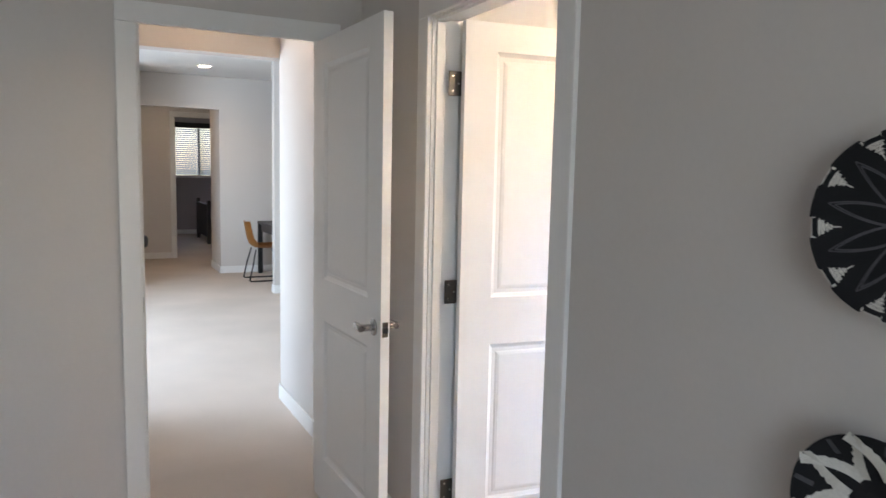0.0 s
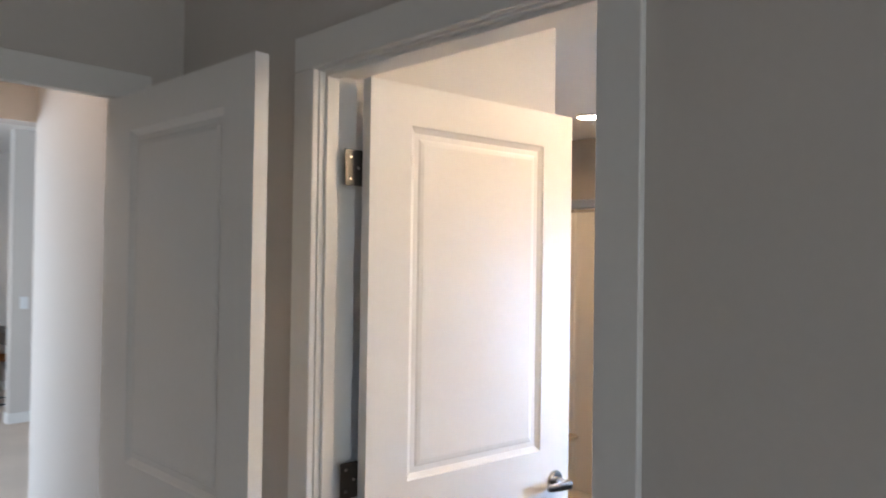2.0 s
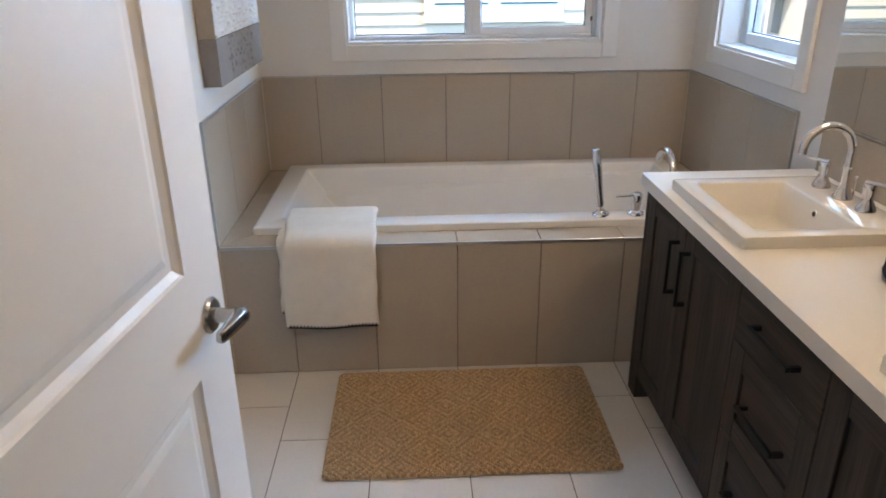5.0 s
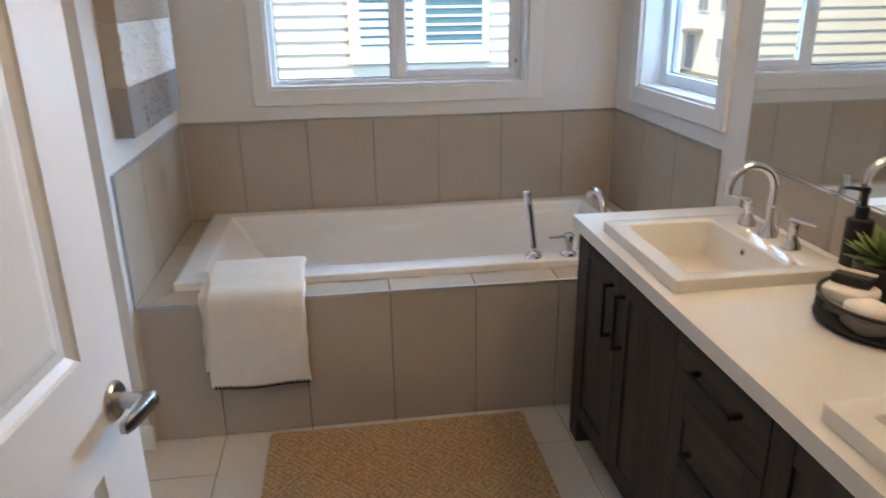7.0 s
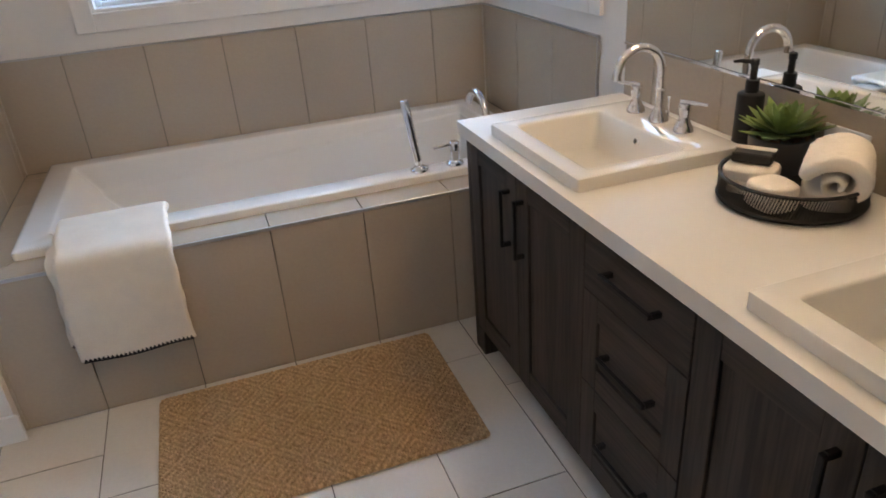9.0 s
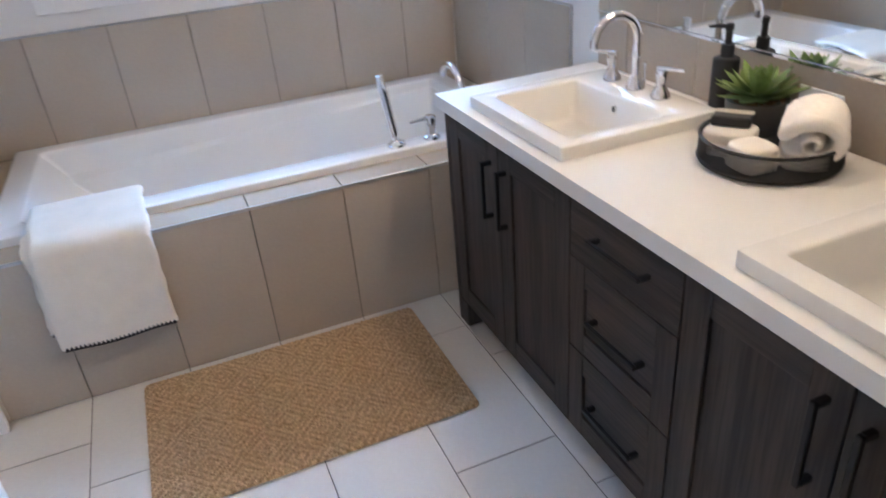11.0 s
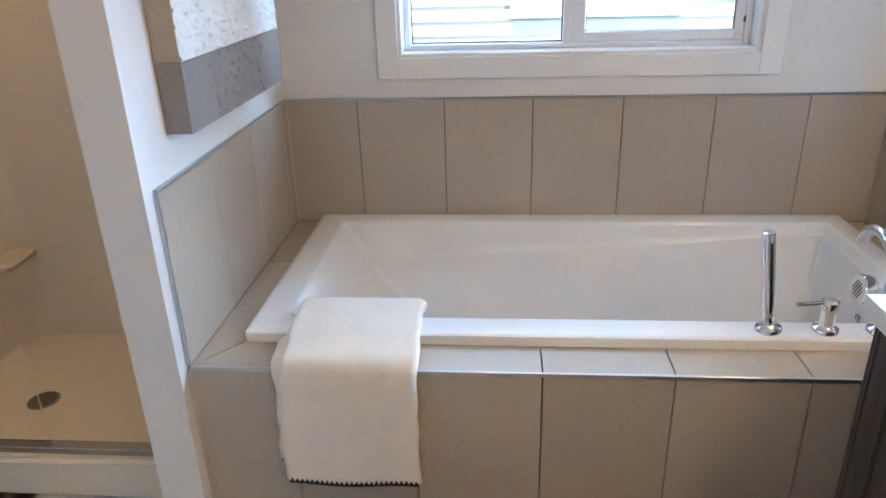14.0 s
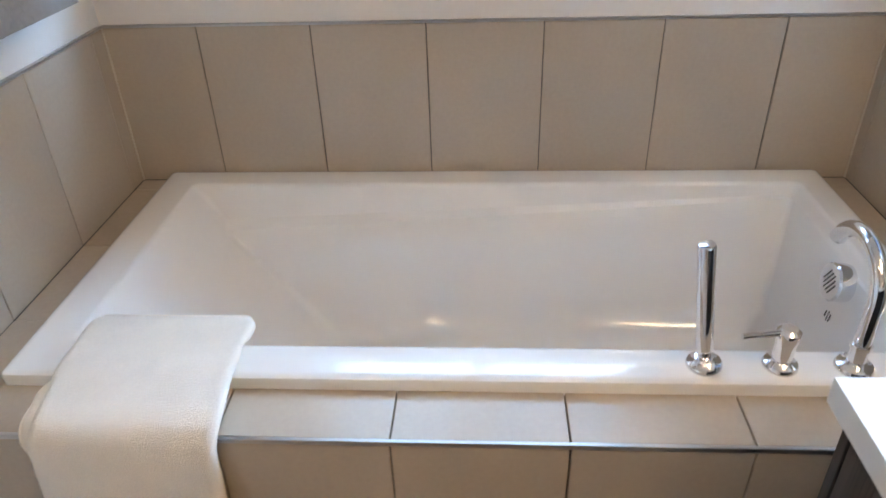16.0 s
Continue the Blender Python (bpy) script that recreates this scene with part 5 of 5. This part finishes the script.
def wedge(R, a, u0, u1, w0, w1, lift=0.0022):
    """A raised strip on the bowl's face between two radii, with a half angle at each end."""
    b = bmesh.new()
    rows = []
    for i in range(7):
        u = u0 + (u1 - u0) * i / 6
        w = w0 + (w1 - w0) * i / 6
        rows.append([b.verts.new((u * R * math.cos(a + s * w), u * R * math.sin(a + s * w), bowl_z(u) + lift)) for s in (-1, 0, 1)])
    for p, q in zip(rows, rows[1:]):
        for k in range(2):
            b.faces.new((p[k], p[k + 1], q[k + 1], q[k]))
    return b


def strip(R, p0, p1, half, lift=0.0026):
    """A raised band between two polar points (u, angle) of the bowl."""
    b = bmesh.new()
    rows = []
    for i in range(11):
        s = i / 10
        u, a = p0[0] + (p1[0] - p0[0]) * s, p0[1] + (p1[1] - p0[1]) * s
        v, a2 = p0[0] + (p1[0] - p0[0]) * (s + 0.01), p0[1] + (p1[1] - p0[1]) * (s + 0.01)
        c = Vector((u * math.cos(a), u * math.sin(a), 0)) * R
        d = (Vector((v * math.cos(a2), v * math.sin(a2), 0)) * R - c).normalized()
        n = Vector((-d.y, d.x, 0)) * half
        rows.append([b.verts.new((c.x + s2 * n.x, c.y + s2 * n.y, bowl_z(u) + lift)) for s2 in (-1, 1)])
    for p, q in zip(rows, rows[1:]):
        b.faces.new((p[0], p[1], q[1], q[0]))
    return b


def bowl(label, y, z, R, style):
    t = thing("woven_bowl", label, "wall basket", Matrix.Translation((-3.1005, y, z)) @ Matrix.Rotation(radians(-90), 4, 'Y') @ Matrix.Rotation(radians(90), 4, 'Z'), "woven wall baskets")
    b = bmesh.new()
    n = 144
    rings = []
    for k in range(0, 25):
        u = k / 24
        wav = 0.0011 * (k % 2)
        ring = []
        for i in range(n):
            a = 2 * math.pi * i / n
            rr = R * u
            if k > 22 and style == 0:
                rr -= 0.006 * (1 if abs((math.degrees(a) - 5 + 18) % 36 - 18) < 6.5 else 0)
            ring.append(b.verts.new((rr * math.cos(a) if k else 0.001 * math.cos(a), rr * math.sin(a) if k else 0.001 * math.sin(a), bowl_z(u) + wav)))
        rings.append(ring)
    for p, q in zip(rings, rings[1:]):
        for i in range(n):
            b.faces.new((p[i], p[(i + 1) % n], q[(i + 1) % n], q[i]))
    under = [b.verts.new((v.co.x * 0.985, v.co.y * 0.985, max(v.co.z - 0.010, 0.0))) for v in rings[-1]]
    for i in range(n):
        b.faces.new((rings[-1][i], rings[-1][(i + 1) % n], under[(i + 1) % n], under[i]))
    base = [b.verts.new((v.co.x * 0.35, v.co.y * 0.35, 0.0)) for v in under]
    for i in range(n):
        b.faces.new((under[i], under[(i + 1) % n], base[(i + 1) % n], base[i]))
    part("coil", b, M_FIBRE, t, "", True)
    if style == 0:
        step = math.pi / 5
        for k in range(10):
            a = radians(5) + step * k
            b = bmesh.new()
            for q, half in enumerate((0.125, 0.112, 0.090, 0.066, 0.036)):
                u1 = 0.975 - 0.036 * q
                for e in range(-3, 4):
                    w = half / 3.5
                    if q % 2 == 0 or abs(e) < 3:
                        merge(b, wedge(R, a + e * 2 * w * 0.5, u1 - 0.028, u1, w * 0.40, w * 0.40, 0.0030))
                merge(b, wedge(R, a, u1 - 0.036, u1 - 0.026, half, half, 0.0026))
            merge(b, wedge(R, a, 0.72, 0.80, 0.008, 0.010, 0.0030))
            part("white_motif", b, M_WHITE, t)
            for off in (0.0, 0.055):
                p0, p1, p2 = (0.86 - off, a - step / 2), (0.30 - off, a), (0.86 - off, a + step / 2)
                part("zigzag", strip(R, p0, p1, 0.0013), M_GREY, t)
                part("zigzag", strip(R, p1, p2, 0.0013), M_GREY, t)
    else:
        for k in range(8):
            a = math.pi / 4 * k + 0.2
            part("white_band", strip(R, (0.99, a), (0.42, a + 0.42), 0.012), M_WHITE, t)
            part("white_band", strip(R, (0.99, a + 0.12), (0.42, a - 0.36), 0.010, 0.0034), M_WHITE, t)
            part("grey_fleck", strip(R, (0.97, a + 0.40), (0.78, a + 0.46), 0.005), M_GREY, t)
    return t


bowl("black woven wall bowl with white notches and grey zigzags", BOWL1[0], BOWL1[1], 0.150, 0)
bowl("black woven wall bowl with broad white zigzag bands", BOWL2[0], BOWL2[1], 0.135, 1)

# ---- loft: chair, desk, stool, switch ----
M_LEATHER = mat("tan_leather", (0.42, 0.18, 0.045), 0.5, vary=0.12, scale=8)
M_DESK = mat("dark_wood_top", (0.04, 0.03, 0.027), 0.45, vary=0.2, scale=10)
ch = thing("desk_chair", "tan leather bucket chair on black wire sled legs", "chair", CHAIR)
b = bmesh.new()
rows = []
prof = [(0.24, 0.455), (0.16, 0.44), (0.0, 0.435), (-0.12, 0.445), (-0.19, 0.49), (-0.225, 0.58), (-0.245, 0.68), (-0.265, 0.80)]
for i, (x, z) in enumerate(prof):
    r = []
    for k in range(9):
        s = (k - 4) / 4
        half = 0.225 if i < 5 else 0.225 - 0.02 * (i - 4)
        r.append(b.verts.new((x + 0.05 * s * s * (1 if i > 3 else 0), s * half, z + 0.05 * s * s * (1 if i < 5 else 0.2))))
    rows.append(r)
for p, q in zip(rows, rows[1:]):
    for k in range(8):
        b.faces.new((p[k], p[k + 1], q[k + 1], q[k]))
r = bmesh.ops.solidify(b, geom=b.faces[:], thickness=0.03)
part("shell", b, M_LEATHER, ch, "", True)
for s in (-1, 1):
    y = s * 0.20
    part("sled_leg", tube([(0.14, s * 0.15, 0.43), (0.20, y, 0.22), (0.235, y, 0.018), (0.21, y, 0.010), (-0.21, y, 0.010), (-0.235, y, 0.018), (-0.19, y, 0.22), (-0.14, s * 0.15, 0.43)], 0.0095, 10), M_BLACK, ch, "", True)
part("cross_bar", tube([(0.14, -0.15, 0.425), (0.14, 0.15, 0.425)], 0.009, 8), M_BLACK, ch)
dk = thing("writing_desk", "dark wood writing desk with square black legs", "desk", DESK)
part("top", box(0, 0.6, -0.55, 0.55, 0.715, 0.755, 0.004), M_DESK, dk)
part("apron", box(0.04, 0.56, -0.50, 0.50, 0.61, 0.714, 0.002), M_DESK, dk)
for x in (0.03, 0.57):
    for y in (-0.5, 0.5):
        part("leg", box(x - 0.03, x + 0.03, y - 0.03, y + 0.03, 0.0, 0.713, 0.003), M_BLACK, dk)
bk = thing("notebook", "small black notebook lying on the desk", "book", DESK @ Matrix.Translation((0.2, 0.0, 0.7555)))
part("cover", box(-0.1, 0.1, -0.14, 0.14, 0, 0.018, 0.003), M_BLACK, bk)
stl = thing("bar_stool", "dark stool with splayed wooden legs", "stool", STOOL)
part("seat", lathe([(0.17, 0.56), (0.205, 0.58), (0.21, 0.66), (0.19, 0.70), (0.10, 0.71)], 28), M_BLACK, stl, "", True)
for a in (45, 135, 225, 315):
    c, s = math.cos(radians(a)), math.sin(radians(a))
    part("leg", tube([(0.20 * c, 0.20 * s, 0.0), (0.12 * c, 0.12 * s, 0.56)], [0.014, 0.022], 10), M_DESK, stl, "", True)
sw = thing("light_switch", "white wall light switch plate", "switch", pose(-2.10, 5.876, 1.13))
part("plate", box(-0.036, 0.036, -0.004, 0.002, -0.058, 0.058, 0.002), M_PVC, sw)
part("rocker", box(-0.016, 0.016, -0.008, -0.004, -0.032, 0.032, 0.002), M_PVC, sw)
# far room: window with blinds, bed
fw = thing("window_3", "white framed far window with dark slatted blinds tinted sky blue", "window", pose(-2.52, 14.30, 1.33), kind="structure")
fr = box(-0.06, 0.0, -0.02, 0.0, -0.06, 1.2)
box(1.25, 1.31, -0.02, 0.0, -0.06, 1.2, 0, fr)
box(0, 1.25, -0.02, 0, -0.06, 0.0, 0, fr)
box(0.61, 0.66, 0.04, 0.09, 0.0, 1.15, 0, fr)
part("window_frame", fr, M_PVC, fw)
# dark slats; the sky's blue between them is put into their colour
M_SKY_SLAT = mat("blind_slat", (0.06, 0.09, 0.15), 0.6)
for k in range(24):
    s = box(0.01, 1.24, -0.026, 0.026, -0.002, 0.002)
    bmesh.ops.transform(s, matrix=Matrix.Translation((0, 0.02, 0.03 + 0.045 * k)) @ Matrix.Rotation(radians(42), 4, 'X'), verts=s.verts)
    part("slat", s, M_SKY_SLAT, fw)
part("valance", box(-0.02, 1.27, -0.06, 0.03, 1.06, 1.17, 0.004), M_BLACK, fw)
bed = thing("bed", "dark wooden bed frame with a slatted footboard", "bed", BED)
part("footboard", box(-0.03, 0.03, 0.0, 1.5, 0.12, 0.78, 0.01), M_DESK, bed)
part("mattress", box(0.05, 2.0, 0.05, 1.45, 0.30, 0.58, 0.05, seg=3), M_WHITE, bed)
for y in (0.04, 1.46):
    part("leg", box(-0.035, 0.035, y - 0.035, y + 0.035, 0.0, 0.86, 0.004), M_DESK, bed)
part("side_rail", box(0.03, 2.0, 0.0, 0.04, 0.2, 0.34, 0.004), M_DESK, bed)

# vanity light bar above the mirror: unseen, added to account for the warm fill
vl = thing("added_vanity_light", "added satin nickel bar light above the mirror, out of view", "wall light", pose(-1.95, -2.037, 2.17))
part("back_plate", box(-0.45, 0.45, 0.0, 0.02, -0.045, 0.045, 0.004), M_NICKEL, vl)
for x in (-0.3, 0.0, 0.3):
    part("arm", tube([(x, 0.02, 0.0), (x, 0.07, 0.0), (x, 0.085, 0.02)], 0.008, 10), M_NICKEL, vl, "", True)
    part("shade", lathe([(0.02, 0.02), (0.045, 0.06), (0.05, 0.13)], 24, at=(x, 0.085, 0.0), cap=False), M_LAMP, vl, "frosted glass shade", True)
# ---- downlights ----
def downlight(x, y, z, energy, color=WARM):
    t = thing("downlight", "round white recessed ceiling downlight, lit", "ceiling light", pose(x, y, z), "ceiling downlights")
    part("trim_ring", lathe([(0.085, 0), (0.085, -0.004), (0.068, -0.008), (0.064, -0.003)], 36, cap=False), M_TRIM, t)
    part("lens", lathe([(0.066, -0.002), (0.064, -0.005)], 36), M_LAMP, t)
    lamp("downlight_bulb", 'SPOT', look((x, y, z - 0.02), (x, y, 0)), energy, color, spot=150)


downlight(-0.62, 0.62, H2, 6.5)
# unseen, added for warm light in the bathroom; modelled on the shower's
downlight(-2.10, -0.80, H2, 6.5)
downlight(-2.85, 6.85, H1, 5)
downlight(-3.65, 1.30, H1, 3.6, (1.0, 0.66, 0.42))
# unseen, added to brighten the passage wall
downlight(-3.05, 8.9, H1, 3.5, (1.0, 0.72, 0.48))

# ---- tiles last ----
def tile(parent, x0, x1, y0, y1, z0, z1, m):
    part("tile", box(x0, x1, y0, y1, z0, z1, 0.0012), m, parent)


G = 0.0015
wt = thing("wall_tiling", "greige porcelain wall tiles round the tub", "wall tiles", kind="structure")
grout_bed = part("grout_bed", box(0.0045, 0.0078, -2.034, 0.003, 0.50, 0.972), M_GROUT, wt)
part("grout_bed", box(-1.004, 0.0045, 0.0045, 0.0078, 0.50, 0.972), M_GROUT, wt)
part("grout_bed", box(-1.004, 0.0045, -2.0376, -2.0345, 0.50, 0.972), M_GROUT, wt)
ys = [0.0, -0.254, -0.559, -0.864, -1.169, -1.474, -1.779, -2.03]
for a, c in zip(ys, ys[1:]):
    tile(wt, 0.0, 0.006, c + G, a - G, 0.5262, 0.972, M_TILE)
xs = [-1.004, -0.685, -0.375, -0.065, 0.0]
for a, c in zip(xs, xs[1:]):
    tile(wt, a + G, c - G, 0.0, 0.006, 0.5262, 0.972, M_TILE)
for a, c in zip([-1.006, -0.680, -0.361, -0.045], [-0.680, -0.361, -0.045, 0.0]):
    tile(wt, a + G, c - G, -2.036, -2.03, 0.5262, 0.972, M_TILE)
part("edge_trim", box(-0.004, 0.0078, -2.03, 0.0, 0.9725, 0.979, 0.001), M_EDGE, wt, "brushed metal edge strip")
part("edge_trim", box(-1.008, -0.004, -0.004, 0.0078, 0.9725, 0.979, 0.001), M_EDGE, wt)
part("edge_trim", box(-1.010, -0.004, -2.0376, -2.026, 0.9725, 0.979, 0.001), M_EDGE, wt)
part("edge_trim", box(-1.010, -1.0045, -0.003, 0.0078, 0.53, 0.9725, 0.001), M_EDGE, wt)
part("edge_trim", box(-1.012, -1.0065, -2.0376, -2.028, 0.53, 0.9725, 0.001), M_EDGE, wt)
M_CAULK = mat("caulk", (0.50, 0.45, 0.37), 0.6, vary=0.03)
part("caulk_bead", box(-0.0045, 0.0, -2.0298, -2.0255, 0.527, 0.972), M_CAULK, wt)
part("caulk_bead", box(-0.0045, 0.0, -0.0045, -0.0002, 0.527, 0.972), M_CAULK, wt)
part("caulk_bead", box(-1.0105, -1.0002, -0.0014, 0.0078, 0.001, 0.516), M_CAULK, deck)
# apron and deck
ya = [0.0, -0.240, -0.548, -0.856, -1.163, -1.470, -1.70, -2.03]
for a, c in zip(ya, ya[1:]):
    tile(deck, -1.010, -1.0005, c + G, a - G, 0.003, 0.516, M_TILE)
    if a < -0.1:
        tile(deck, -1.004, -0.86, c + G, a - G, 0.5005, 0.526, M_TILE)
part("edge_trim", box(-1.0125, -1.0045, -2.03, 0.0, 0.517, 0.5275, 0.001), M_EDGE, deck, "brushed metal edge strip")


def cut_tile(parent, outline, z0, z1):
    """A tile of any outline, for the mitred corner of the deck."""
    part("tile", loft([[Vector((x, y, z)) for x, y in outline] for z in (z0, z1)], True, True), M_TILE, parent)


cut_tile(deck, [(-1.004, -0.2385), (-0.86, -0.2385), (-0.86, -0.118), (-1.004, -0.005)], 0.5005, 0.526)
cut_tile(deck, [(-1.001, -0.001), (-0.857, -0.116), (-0.857, -0.120), (-0.6865, -0.120), (-0.6865, -0.001)], 0.5005, 0.526)
for a, c in zip([-0.685, -0.375, -0.065], [-0.375, -0.065, 0.0]):
    tile(deck, a + G, c - G, -0.12, -0.001, 0.5005, 0.5255, M_TILE)
for a, c in zip([-0.858, -0.685, -0.375, -0.065], [-0.685, -0.375, -0.065, 0.0]):
    tile(deck, a + G, c - G, -2.029, -1.92, 0.5005, 0.5255, M_TILE)
# backsplash
bs = thing("backsplash", "greige porcelain tile backsplash behind the vanity", "wall tiles", kind="structure")
for k in range(7):
    a = -1.026 - 0.305 * k
    tile(bs, max(a - 0.305, -2.983) + G, min(a, -1.176) - G, -2.0375, -2.030, VZ + 0.001, 0.975, M_TILE)
# floor tiles in a running bond
for k in range(-5, 7):
    y1 = 0.07 - 0.3085 * k
    off = -1.235 if k % 2 == 0 else -1.43
    y0 = y1 - 0.3085
    j = -4
    while j < 4:
        x0, x1 = off + 0.61 * (j - 1), off + 0.61 * j
        x0, x1 = max(x0, -3.048), min(x1, -0.99 if y1 < 0.05 else 0.0)
        ya_, yb_ = max(y0, -2.035), min(y1, 1.15)
        if x1 - x0 > 0.02 and yb_ - ya_ > 0.02 and not (x1 < -2.2 and ya_ > 0):
            tile(floor_bath, x0 + G, x1 - G, ya_ + G, yb_ - G, -0.0028, 0.0, M_FTILE)
        j += 1
